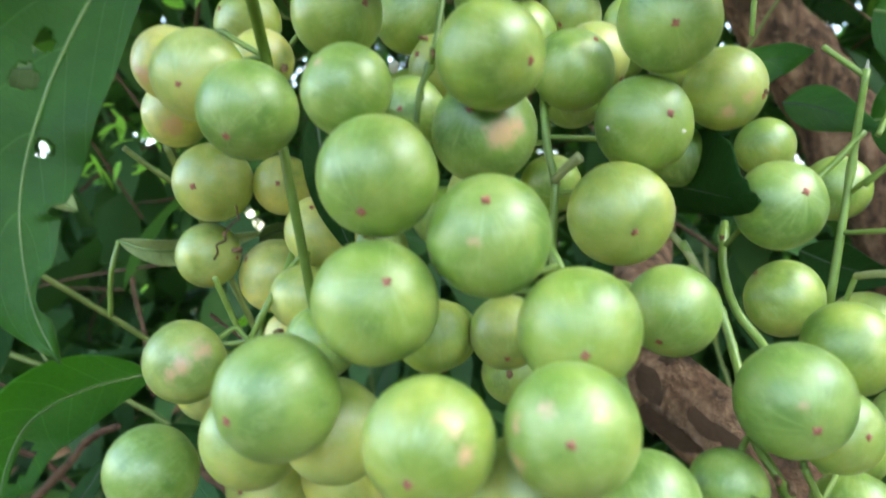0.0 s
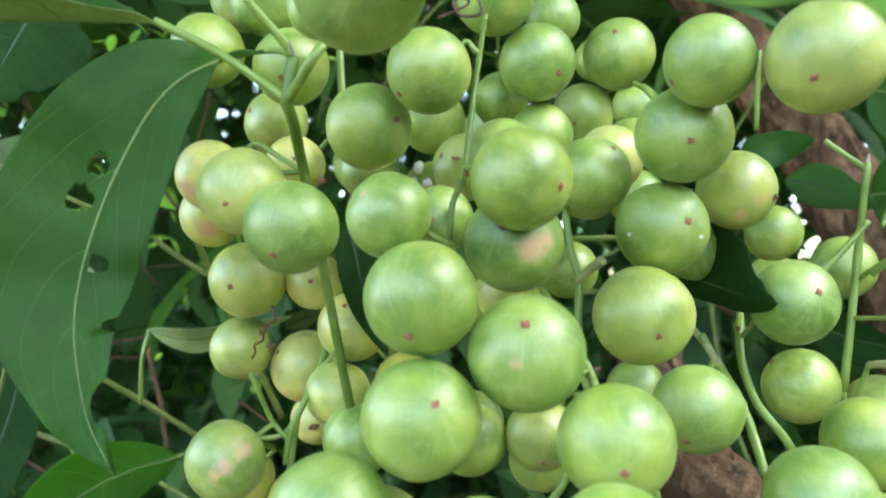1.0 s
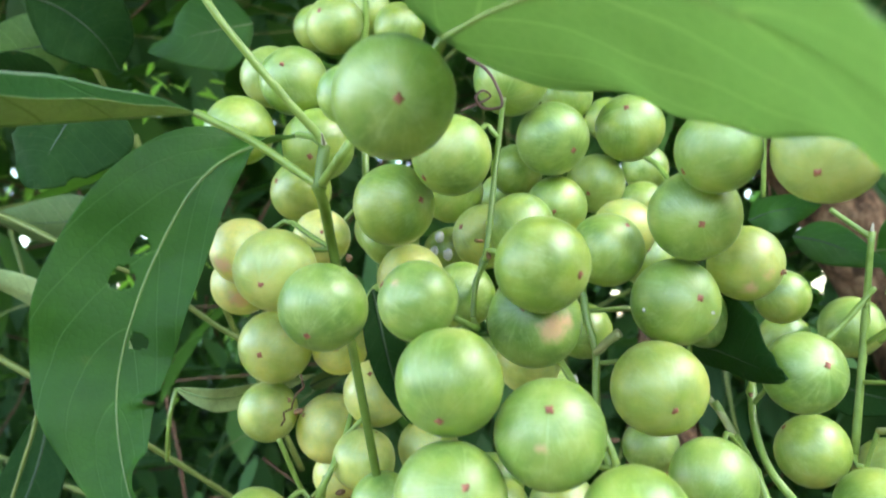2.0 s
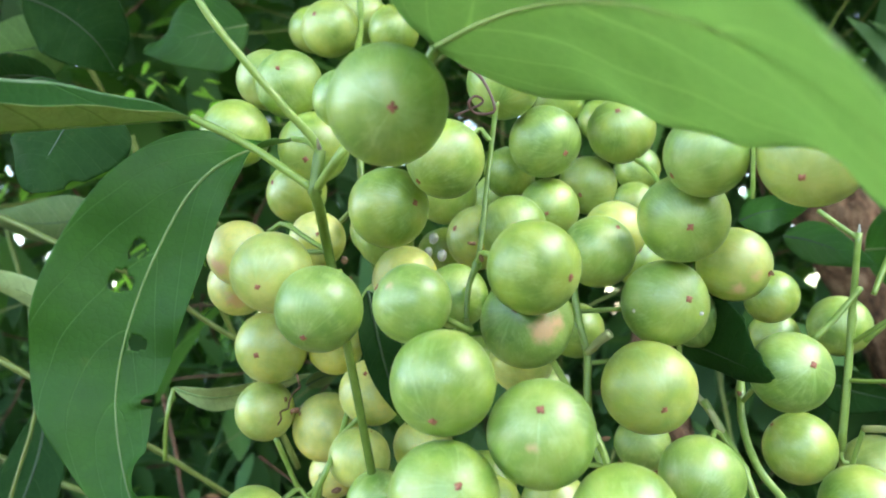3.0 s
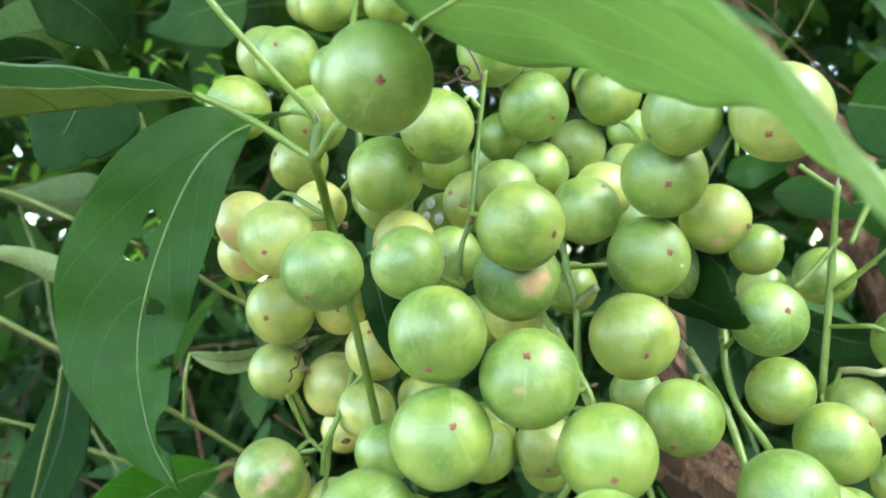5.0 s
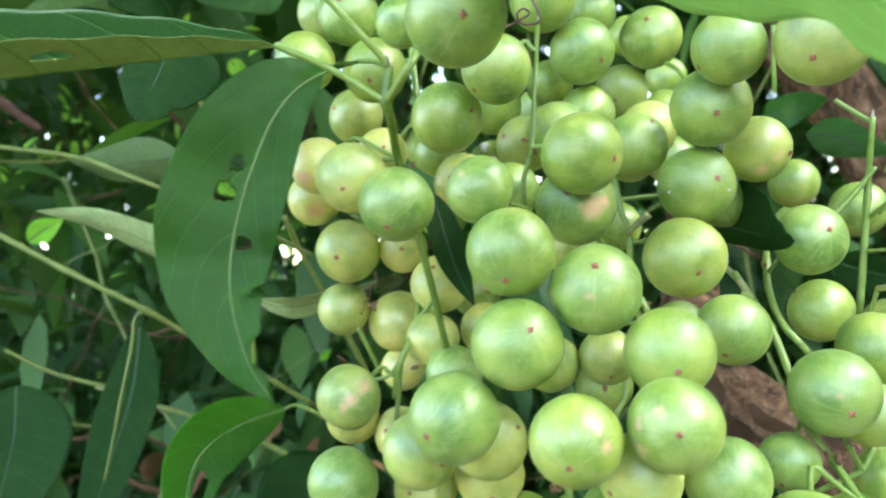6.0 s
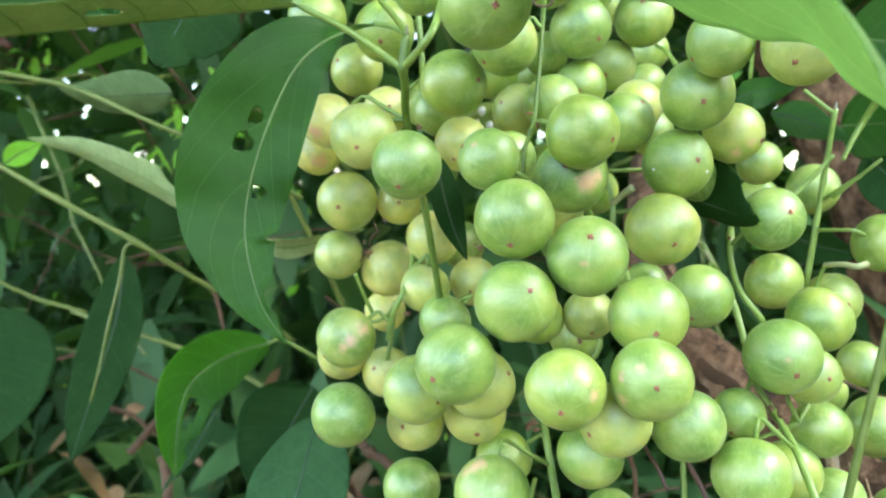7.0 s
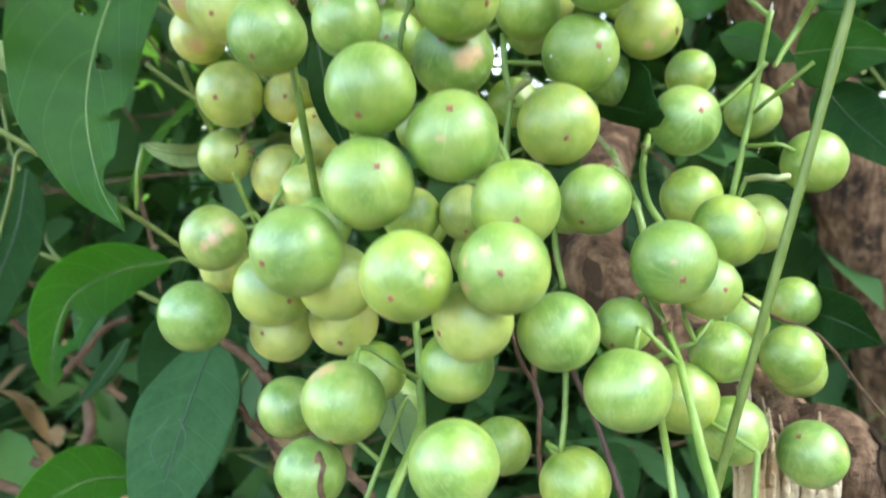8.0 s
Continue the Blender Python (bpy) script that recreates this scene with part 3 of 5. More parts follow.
LIMB_LINE = [(0.19, 0.86, 1.86), (0.30, 0.85, 1.68), (0.380, 0.85, 1.562), (0.432, 0.85, 1.490), (0.468, 0.85, 1.425), (0.507, 0.85, 1.353), (0.548, 0.85, 1.26), (0.590, 0.85, 1.15), (0.66, 0.85, 0.90), (0.72, 0.86, 0.45), (0.74, 0.87, -0.05)]
limb = new("limb", limb_mesh("limb", LIMB_LINE, 0.034, 0.062, BARK, 3.0))
tagged(limb, "leaning brown tree limb with rough bark", "tree limb")
bark_flakes(limb, LIMB_LINE, 0.034, 0.062, 110, 5)
TRUNK_LINE = [(0.2354, 0.8291, 1.3651), (0.1401, 0.5302, 1.2448), (0.1151, 0.4155, 1.2315), (0.165, 0.349, 1.1839), (0.1996, 0.3136, 1.1559), (0.2353, 0.2914, 1.122), (0.36, 0.42, 0.8), (0.4, 0.45, -0.05)]
trunk = new("trunk", limb_mesh("trunk", TRUNK_LINE, 0.026, 0.013, BARK, 9.0))
tagged(trunk, "brown leaning tree trunk behind the fruit cluster", "tree trunk")
bark_flakes(trunk, TRUNK_LINE, 0.026, 0.013, 110, 6)
stub = new("broken_branch")
stub.location = (0.1723, 0.262, 1.1404)
stub_rng = np.random.RandomState(4)
for k in range(22):
    dx, dy = -0.019 + 0.0019 * k + stub_rng.uniform(-0.0016, 0.0016), stub_rng.uniform(-0.008, 0.004)
    top, r = stub_rng.uniform(0.022, 0.066) - 0.0009 * k, stub_rng.uniform(0.0022, 0.0062)
    lean = stub_rng.uniform(-0.012, 0.003)
    part("splinter", limb_mesh("splinter", [(dx * 0.8, dy, -0.07), (dx, dy, 0.0), (dx + lean * 0.4, dy, top * 0.6), (dx + lean, dy + 0.002, top)], r, r * 0.12, WOOD, 5.0 + k), stub)
tagged(stub, "torn pale wooden stub of a broken branch", "branch")


def bract(place, r):
    # a crumpled dry brown flake left at a stalk joint
    rng = np.random.RandomState(int(abs(place[0]) * 1e5) % 1000)
    bm = bmesh.new()
    bmesh.ops.create_icosphere(bm, subdivisions=2, radius=r)
    squash = rng.uniform(0.35, 1.1, 3)
    for v in bm.verts:
        v.co *= 1 + 0.7 * noise.noise(v.co * (1.3 / r) + Vector(place) * 300)
        v.co = Vector(squash * np.array(v.co))
    me = bpy.data.meshes.new("bract")
    bm.to_mesh(me)
    bm.free()
    me.materials.append(DRY)
    ob = new("bract", me)
    ob.location = place
    return tagged(ob, "dry brown flake at a stalk joint", "bract")


def bud(place, r):
    bm = bmesh.new()
    bmesh.ops.create_icosphere(bm, subdivisions=2, radius=r)
    for v in bm.verts:
        v.co *= 1 + 0.18 * noise.noise(v.co * 900)
        v.co.z *= 1.25
    me = bpy.data.meshes.new("bud")
    bm.to_mesh(me)
    bm.free()
    me.materials.append(BUD)
    ob = new("bud", me)
    ob.location = place
    return tagged(ob, "small pale grey fruit bud", "bud")


# ---- stalks and stems ----
axis([(-0.0576, 0.2195, 1.3968), (-0.0594, 0.2195, 1.3826), (-0.0588, 0.2244, 1.3772), (-0.0587, 0.2449, 1.3618), (-0.0518, 0.2443, 1.326), (-0.0427, 0.2609, 1.2623), (-0.0416, 0.2678, 1.2549)], 0.0022, 0.0016, DARKSTALK, "dark green shoot stem hanging down through the fruits", knots=((0.17, 0.35),))
stem("leaf_stalk", [(-0.0594, 0.2195, 1.3826), (-0.0576, 0.2195, 1.3968), (-0.068, 0.2119, 1.4099), (-0.0783, 0.2065, 1.4223), (-0.0912, 0.2015, 1.4394), (-0.1014, 0.2007, 1.4581)], 0.0017, 0.0012, STALK, "long green leaf stalk rising from the fork", "leaf stalk")
stem("bud", [(-0.0576, 0.2195, 1.3968), (-0.057, 0.2107, 1.3989)], 0.0011, 0.0002, BUD, "tiny pale pointed bud in the stem fork", "bud")
axis([(0.0066, 0.2505, 1.4194), (0.0014, 0.2329, 1.3884), (-0.003, 0.2245, 1.3593), (-0.007, 0.2235, 1.3482), (-0.0083, 0.222, 1.3324), (-0.0076, 0.2259, 1.3244)], 0.0011, 0.0010, DARKSTALK, knots=((0.45, 0.8),))
axis([(0.0354, 0.2588, 1.3514), (0.0361, 0.2541, 1.3355), (0.0381, 0.2505, 1.323), (0.0372, 0.2479, 1.3096), (0.0373, 0.246, 1.2929), (0.041, 0.2432, 1.2808)], 0.0015, 0.0015)
stem("broken_stalk", [(0.0377, 0.2486, 1.323), (0.0408, 0.245, 1.3267), (0.0451, 0.241, 1.3304)], 0.0012, 0.0019, PALESTALK, "short broken pale fruit stalk stub", "stalk")
axis([(0.0227, 0.2359, 1.3212), (0.0274, 0.2294, 1.3113), (0.0343, 0.2181, 1.2959), (0.0371, 0.2159, 1.2859)], 0.0013, 0.0013)
axis([(0.0335, 0.266, 1.2794), (0.0328, 0.2606, 1.2687), (0.0325, 0.2559, 1.2533), (0.0262, 0.2573, 1.2429)], 0.0013, 0.0015)
axis([(0.1071, 0.2793, 1.31), (0.1007, 0.2641, 1.2943), (0.0999, 0.2513, 1.2799), (0.1051, 0.2411, 1.2683), (0.1058, 0.227, 1.259)], 0.0015, 0.0016, knots=((0.08, 0.5),))
axis([(0.0863, 0.265, 1.3024), (0.0913, 0.2597, 1.2907), (0.0945, 0.2498, 1.2782), (0.0965, 0.2444, 1.2668), (0.0961, 0.2364, 1.2567)], 0.0016, 0.0016, knots=((0.5, 0.4),))
axis([(0.0797, 0.2733, 1.3111), (0.0869, 0.2646, 1.3002), (0.0899, 0.257, 1.2911)], 0.0014, 0.0014, PALESTALK)
axis([(0.0957, 0.2291, 1.2428), (0.0947, 0.203, 1.233), (0.0935, 0.1829, 1.2241), (0.0935, 0.1624, 1.2051), (0.0926, 0.1431, 1.1911)], 0.0014, 0.0018, knots=((0.25, 0.4),))
axis([(-0.0007, 0.2262, 1.2326), (0.0012, 0.2222, 1.2149), (0.0021, 0.2138, 1.2035), (0.0017, 0.2046, 1.1918), (-0.0065, 0.188, 1.1777), (-0.0102, 0.183, 1.1673)], 0.0016, 0.002, knots=((0.6, 0.4),))
axis([(-0.0038, 0.228, 1.199), (-0.012, 0.211, 1.1814), (-0.0189, 0.2031, 1.1642)], 0.001, 0.001)
axis([(0.0597, 0.2171, 1.2169), (0.059, 0.2123, 1.1999), (0.057, 0.2069, 1.1836)], 0.0013, 0.0012)
axis([(0.0564, 0.2365, 1.2696), (0.0577, 0.2352, 1.2579), (0.0608, 0.2328, 1.244)], 0.0013, 0.0013)
axis([(-0.0571, 0.2854, 1.3019), (-0.0598, 0.2766, 1.2901), (-0.0639, 0.2661, 1.2793), (-0.0694, 0.2681, 1.2679), (-0.0717, 0.2702, 1.2563)], 0.0014, 0.0012)
axis([(-0.0882, 0.2837, 1.2891), (-0.0848, 0.288, 1.2783), (-0.0802, 0.2917, 1.2659)], 0.0011, 0.0011)
axis([(-0.0643, 0.2658, 1.2783), (-0.0753, 0.2821, 1.265), (-0.0924, 0.2885, 1.2628)], 0.0012, 0.001)
axis([(-0.0677, 0.2761, 1.2755), (-0.0697, 0.2736, 1.2591), (-0.072, 0.271, 1.2457)], 0.0012, 0.0012)
axis([(-0.0585, 0.3312, 1.5335), (-0.0545, 0.3281, 1.4953), (-0.0539, 0.3026, 1.4507), (-0.0508, 0.2875, 1.3911)], 0.002, 0.0016)
stem("fruit_stalk", [(0.0686, 0.28, 1.4033), (0.0705, 0.2701, 1.3978), (0.0727, 0.2606, 1.3886)], 0.0011, 0.0012, STALK, "pale green bent fruit stalk between fruits", "stalk")
axis([(0.1649, 0.2858, 1.37), (0.1613, 0.29, 1.3325), (0.1523, 0.2899, 1.2766)], 0.0013, 0.0018, knots=((0.02, 0.4), (0.5, 0.3)))
axis([(0.153, 0.2954, 1.3814), (0.1588, 0.291, 1.3744), (0.1645, 0.2863, 1.3676)], 0.0011, 0.0012)
axis([(0.1649, 0.286, 1.369), (0.1643, 0.2835, 1.3732)], 0.001, 0.0003, BUD)
axis([(0.1422, 0.2863, 1.3244), (0.1529, 0.2865, 1.3339), (0.165, 0.2876, 1.346)], 0.0015, 0.0013)
axis([(0.1612, 0.2898, 1.3226), (0.1636, 0.2805, 1.3275), (0.1702, 0.2708, 1.3344)], 0.0011, 0.0011)
axis([(0.1564, 0.2724, 1.3236), (0.1629, 0.2651, 1.3318), (0.172, 0.2569, 1.342)], 0.0011, 0.0009)
axis([(0.1644, 0.2774, 1.3429), (0.1693, 0.2793, 1.351), (0.1759, 0.2795, 1.3623), (0.1782, 0.2703, 1.373)], 0.0011, 0.002)
axis([(0.1298, 0.3023, 1.4233), (0.13, 0.3094, 1.3897)], 0.0011, 0.0011)
axis([(0.1471, 0.2617, 1.2903), (0.1493, 0.2497, 1.2916), (0.1522, 0.2428, 1.291), (0.1583, 0.2454, 1.292)], 0.0013, 0.0016, PALESTALK)
axis([(0.1032, 0.2095, 1.2372), (0.1087, 0.2108, 1.227)], 0.0011, 0.001)
axis([(0.0866, 0.188, 1.2144), (0.0922, 0.1892, 1.1908), (0.0935, 0.1811, 1.1731)], 0.0014, 0.0014)
axis([(0.1289, 0.1961, 1.1884), (0.1262, 0.1901, 1.1712)], 0.0013, 0.0013)
near_stem = stem("near_stem", [(0.1504, 0.1671, 1.42), (0.1422, 0.1703, 1.37), (0.1336, 0.1735, 1.32), (0.1246, 0.1767, 1.27), (0.1155, 0.1799, 1.22), (0.1068, 0.1832, 1.17), (0.0981, 0.1864, 1.12)], 0.0015, 0.0018, SHRUBSTALK, "straight green stem in front of the fruits", "stem", knots=((0.3, 0.2),))
part("stem_node", tube_mesh("stem_node", [(0.1394, 0.1714, 1.3535), (0.1391, 0.1715, 1.352), (0.1388, 0.1716, 1.3505), (0.1385, 0.1717, 1.349)], 0.0020, 0.0019, PALESTALK, rough=0.15), near_stem, "pale brown ring at a stem node")
stem("shrub_stem", [(-0.3629, 0.4, 1.3714), (-0.3405, 0.4, 1.3594), (-0.3037, 0.4, 1.3366), (-0.2724, 0.403, 1.3173), (-0.2498, 0.408, 1.3025), (-0.2284, 0.42, 1.2844), (-0.1916, 0.445, 1.2531), (-0.155, 0.47, 1.2197)], 0.0022, 0.0017, SHRUBSTALK, "thin yellowish green shrub stem slanting behind the leaves", "twig", knots=((0.57, 0.4), (0.3, 0.3)))
stem("shrub_stem", [(-0.2492, 0.41, 1.3024), (-0.258, 0.41, 1.2981), (-0.2626, 0.41, 1.2766), (-0.2713, 0.41, 1.2471), (-0.2791, 0.41, 1.2176), (-0.2867, 0.41, 1.1919)], 0.0013, 0.0008, SHRUBSTALK, "thin green side shoot of the shrub", "twig")
stem("shrub_stem", [(-0.3941, 0.4154, 1.4359), (-0.3407, 0.4043, 1.4193), (-0.2896, 0.4102, 1.4082), (-0.2407, 0.4013, 1.3863), (-0.2047, 0.4048, 1.3697)], 0.0021, 0.0015, SHRUBSTALK, "thin green shrub stem behind the hole-eaten leaf", "twig")
stem("shrub_stem", [(-0.1504, 0.3987, 1.3566), (-0.1444, 0.4162, 1.3315), (-0.1305, 0.433, 1.2937), (-0.1123, 0.4508, 1.2446)], 0.0017, 0.0019, SHRUBSTALK, "thin green stem between leaf and fruits", "twig")
stem("shrub_stem", [(-0.1569, 0.3604, 1.3498), (-0.1431, 0.3652, 1.3388), (-0.1289, 0.3694, 1.3292)], 0.0014, 0.0015, SHRUBSTALK, "thin green stem between leaf and fruits", "twig")
stem("shrub_stem", [(-0.4419, 0.55, 1.2737), (-0.4074, 0.5672, 1.2478), (-0.3633, 0.5759, 1.2311)], 0.0018, 0.0016, SHRUBSTALK, "pale green shrub stem near the ground side", "twig")
stem("shrub_stem", [(-0.3783, 0.5801, 1.2327), (-0.3315, 0.566, 1.2182), (-0.2751, 0.5623, 1.1987), (-0.2186, 0.553, 1.1758), (-0.1774, 0.536, 1.1545)], 0.0024, 0.002, SHRUBSTALK, "pale green shrub stem low in the shade", "twig")
stem("shrub_stem", [(-0.4444, 0.5946, 1.1847), (-0.4118, 0.6114, 1.181), (-0.382, 0.6266, 1.1855), (-0.3505, 0.6363, 1.1661), (-0.323, 0.6428, 1.148)], 0.0016, 0.0013, TWIG, "thin brown-green stem low in the shade", "twig", rough=0.2, count=50)
stem("dead_twig", [(-0.2855, 0.6738, 1.274), (-0.2778, 0.6642, 1.2547), (-0.2665, 0.6541, 1.2276), (-0.2577, 0.6422, 1.2008), (-0.2479, 0.6293, 1.1735)], 0.0022, 0.0016, TWIG, "thin reddish brown dead twig", "twig", rough=0.2, count=50)
stem("dead_twig", [(-0.381, 0.7181, 1.5435), (-0.3651, 0.7297, 1.5226), (-0.349, 0.7407, 1.5005), (-0.3294, 0.7531, 1.471), (-0.3097, 0.764, 1.4412), (-0.2974, 0.77, 1.422), (-0.2889, 0.774, 1.4068)], 0.002, 0.0016, TWIG, "thin reddish brown dead twig", "twig", rough=0.2, count=70)
stem("dead_twig", [(-0.3475, 0.6155, 1.0853), (-0.336, 0.6244, 1.0985), (-0.3257, 0.6322, 1.1114), (-0.3209, 0.6357, 1.1175), (-0.3129, 0.642, 1.1302), (-0.2978, 0.639, 1.1406), (-0.2805, 0.6352, 1.1465)], 0.004, 0.003, TWIG, "bent brown dead twig in the undergrowth", "twig", rough=0.2, count=70)
stem("dead_twig", [(-0.4074, 0.6609, 1.1385), (-0.3903, 0.664, 1.1203), (-0.3665, 0.6709, 1.1083), (-0.3507, 0.6728, 1.093), (-0.329, 0.6749, 1.0739)], 0.003, 0.0022, TWIG, "bent brown dead twig in the undergrowth", "twig", rough=0.2, count=50)
stem("dead_twig", [(-0.1163, 0.3673, 1.2673), (-0.0984, 0.3687, 1.2531)], 0.001, 0.0006, TWIG, "short pale dead twig by the fruits", "twig", rough=0.2, count=20)
stem("brown_branch", [(-0.123, 0.3636, 1.1938), (-0.1132, 0.3598, 1.1885), (-0.0996, 0.356, 1.1806), (-0.0891, 0.3506, 1.1711), (-0.0779, 0.3459, 1.1652), (-0.0644, 0.3378, 1.1492), (-0.0499, 0.3304, 1.1378), (-0.04, 0.3225, 1.1287), (-0.0264, 0.3142, 1.1189), (-0.0205, 0.3104, 1.11), (-0.0137, 0.3075, 1.1032)], 0.0031, 0.0026, TWIG, "thin brown woody branch under the cluster", "twig", knots=((0.3, 0.3),), rough=0.2, count=110)
stem("brown_branch", [(-0.1148, 0.3565, 1.1583), (-0.1043, 0.3521, 1.1529), (-0.0976, 0.3462, 1.1465), (-0.0886, 0.341, 1.1412), (-0.0791, 0.3349, 1.1342), (-0.0655, 0.328, 1.1241), (-0.0547, 0.3206, 1.1158)], 0.0022, 0.0024, TWIG, "thin brown woody branch under the cluster", "twig", rough=0.2, count=70)
stem("shrub_stem", [(-0.1096, 0.3467, 1.1573), (-0.0987, 0.3546, 1.1743)], 0.0014, 0.0011, SHRUBSTALK, "short pale green twig joining brown branch", "twig")
stem("vine", [(0.0354, 0.2098, 1.2363), (0.0392, 0.2061, 1.2217), (0.0456, 0.2073, 1.2104), (0.0491, 0.204, 1.2014)], 0.0009, 0.0008, TENDRIL, "thin red-brown dry vine between the fruits", "twig")
stem("dry_stick", [(0.0684, 0.2438, 1.205), (0.0783, 0.2346, 1.183), (0.0867, 0.2206, 1.1544)], 0.0013, 0.0014, TENDRIL, "grey-purple dry stick behind the fruits", "twig")
stem("dead_twig", [(0.1491, 0.2728, 1.2393), (0.1563, 0.2682, 1.2325), (0.1661, 0.2624, 1.227), (0.1768, 0.2562, 1.2232), (0.1849, 0.2499, 1.2161), (0.1999, 0.2468, 1.1963), (0.2148, 0.2433, 1.1791)], 0.0009, 0.0007, TWIG, "thin dark dry twig crossing behind fruits", "twig", rough=0.2, count=70)
stem("dead_twig", [(-0.0334, 0.181, 1.1929), (-0.0313, 0.1787, 1.189), (-0.0318, 0.1761, 1.1857), (-0.0316, 0.1742, 1.1812), (-0.0289, 0.1723, 1.1764)], 0.0008, 0.0012, TWIG, "brown dry stub hanging from a fruit", "twig", rough=0.2, count=50)
stem("dead_twig", [(0.0619, 0.3149, 1.1915), (0.062, 0.3116, 1.1796), (0.0646, 0.308, 1.169), (0.0637, 0.3009, 1.1485), (0.0648, 0.2916, 1.1267)], 0.0015, 0.0012, TWIG, "thin vertical brown dry twig", "twig", rough=0.2, count=50)
stem("shrub_stem", [(-0.2748, 0.4664, 1.5385), (-0.2655, 0.4768, 1.5234), (-0.2591, 0.4856, 1.5072)], 0.0022, 0.0018, SHRUBSTALK, "short green leaf twig in the shrub behind", "twig")
stem("shrub_stem", [(-0.2255, 0.4558, 1.467), (-0.2193, 0.4651, 1.4392)], 0.0022, 0.0018, SHRUBSTALK, "short green leaf twig in the shrub behind", "twig")
stem("dead_twig", [(-0.3144, 0.6134, 1.0824), (-0.3111, 0.6105, 1.0687), (-0.3077, 0.6056, 1.0496), (-0.3082, 0.5953, 1.0378), (-0.3119, 0.5856, 1.0327), (-0.3149, 0.577, 1.0296), (-0.3226, 0.5657, 1.0259), (-0.3303, 0.563, 1.0292), (-0.3392, 0.5605, 1.0346)], 0.0052, 0.0042, DEADWOOD, "curled brown dead twig in the undergrowth", "twig", rough=0.2, count=90)
stem("dead_twig", [(-0.3268, 0.574, 1.0225), (-0.3248, 0.572, 1.0152), (-0.3227, 0.5697, 1.0076), (-0.3266, 0.5653, 1.0022), (-0.3241, 0.5612, 0.9905)], 0.0045, 0.0035, DEADWOOD, "forked brown dead twig in the undergrowth", "twig", rough=0.2, count=50)
stem("dead_twig", [(-0.3651, 0.5414, 1.0246), (-0.3537, 0.5452, 1.018), (-0.3413, 0.5489, 1.0105), (-0.3327, 0.5511, 1.0048), (-0.3205, 0.5547, 0.9988)], 0.0045, 0.004, DEADWOOD, "pale brown dead twig in the undergrowth", "twig", rough=0.2, count=50)
stem("dead_twig", [(-0.2861, 0.5946, 1.091), (-0.271, 0.597, 1.0782)], 0.004, 0.003, DEADWOOD, "short pale brown dead twig in the undergrowth", "twig", rough=0.2, count=20)
stem("dead_twig", [(-0.539, 0.6972, 1.5423), (-0.502, 0.7305, 1.5038)], 0.006, 0.005, TENDRIL, "reddish dead branch in deep shade", "twig")
stem("vine", [(-0.0771, 0.2735, 1.3162), (-0.076, 0.272, 1.3128), (-0.0754, 0.2704, 1.3111), (-0.078, 0.2692, 1.3087), (-0.0792, 0.268, 1.3054), (-0.0799, 0.2689, 1.303), (-0.083, 0.2695, 1.3015), (-0.0831, 0.2709, 1.2987), (-0.0848, 0.2721, 1.2961)], 0.00045, 0.0004, TWIG, "thin curled dark dry vine between the fruits", "twig", rough=0.2, count=90)
stem("tendril", [(-0.0081, 0.2101, 1.4231), (-0.0019, 0.2092, 1.4186), (0.0021, 0.2093, 1.411), (0.0026, 0.2097, 1.4061), (-0.0034, 0.2103, 1.4059), (-0.0057, 0.2084, 1.4089), (-0.0033, 0.2086, 1.4113), (-0.0011, 0.2101, 1.4093), (-0.0106, 0.2098, 1.405)], 0.0006, 0.0004, TENDRIL, "curled red-brown dry tendril", "tendril", count=60)
bud((-0.0198, 0.2968, 1.3736), 0.0022)
bud((-0.0162, 0.2926, 1.3653), 0.0022)
bud((-0.0224, 0.3024, 1.3678), 0.002)
bud((0.0288, 0.2456, 1.3132), 0.0018)
bract((-0.0058, 0.2182, 1.3627), 0.0016)
bract((-0.0028, 0.2146, 1.3573), 0.0021)
bract((-0.0531, 0.2458, 1.3604), 0.0016)
bract((-0.0516, 0.2466, 1.3535), 0.0014)
bract((-0.0816, 0.2915, 1.2995), 0.0019)
bract((-0.0616, 0.2747, 1.269), 0.0019)
bract((0.1045, 0.2373, 1.3506), 0.0009)
bract((0.0938, 0.1974, 1.2352), 0.0019)
bract((0.0922, 0.2024, 1.2363), 0.0016)
bract((-0.027, 0.2576, 1.3044), 0.0016)
bract((0.0001, 0.2593, 1.215), 0.0023)
bract((-0.0049, 0.2145, 1.2259), 0.0021)
bract((0.1025, 0.2699, 1.3043), 0.0016)
bract((0.1318, 0.2285, 1.2249), 0.0016)
bract((-0.0333, 0.1783, 1.1915), 0.0016)
bract((0.0399, 0.2352, 1.2933), 0.0023)
bract((-0.0147, 0.2706, 1.3447), 0.0014)
bract((-0.0007, 0.2483, 1.3322), 0.0015)
bract((0.0233, 0.2573, 1.2562), 0.0016)
bract((-0.047, 0.2731, 1.2922), 0.0015)
bract((-0.025, 0.2574, 1.3029), 0.0015)
bract((-0.0037, 0.2497, 1.2162), 0.0023)
bract((-0.056, 0.278, 1.2917), 0.0015)
bract((-0.0554, 0.2756, 1.27), 0.0016)
bract((-0.0826, 0.2778, 1.3058), 0.0018)
bract((0.0424, 0.2698, 1.3237), 0.0012)


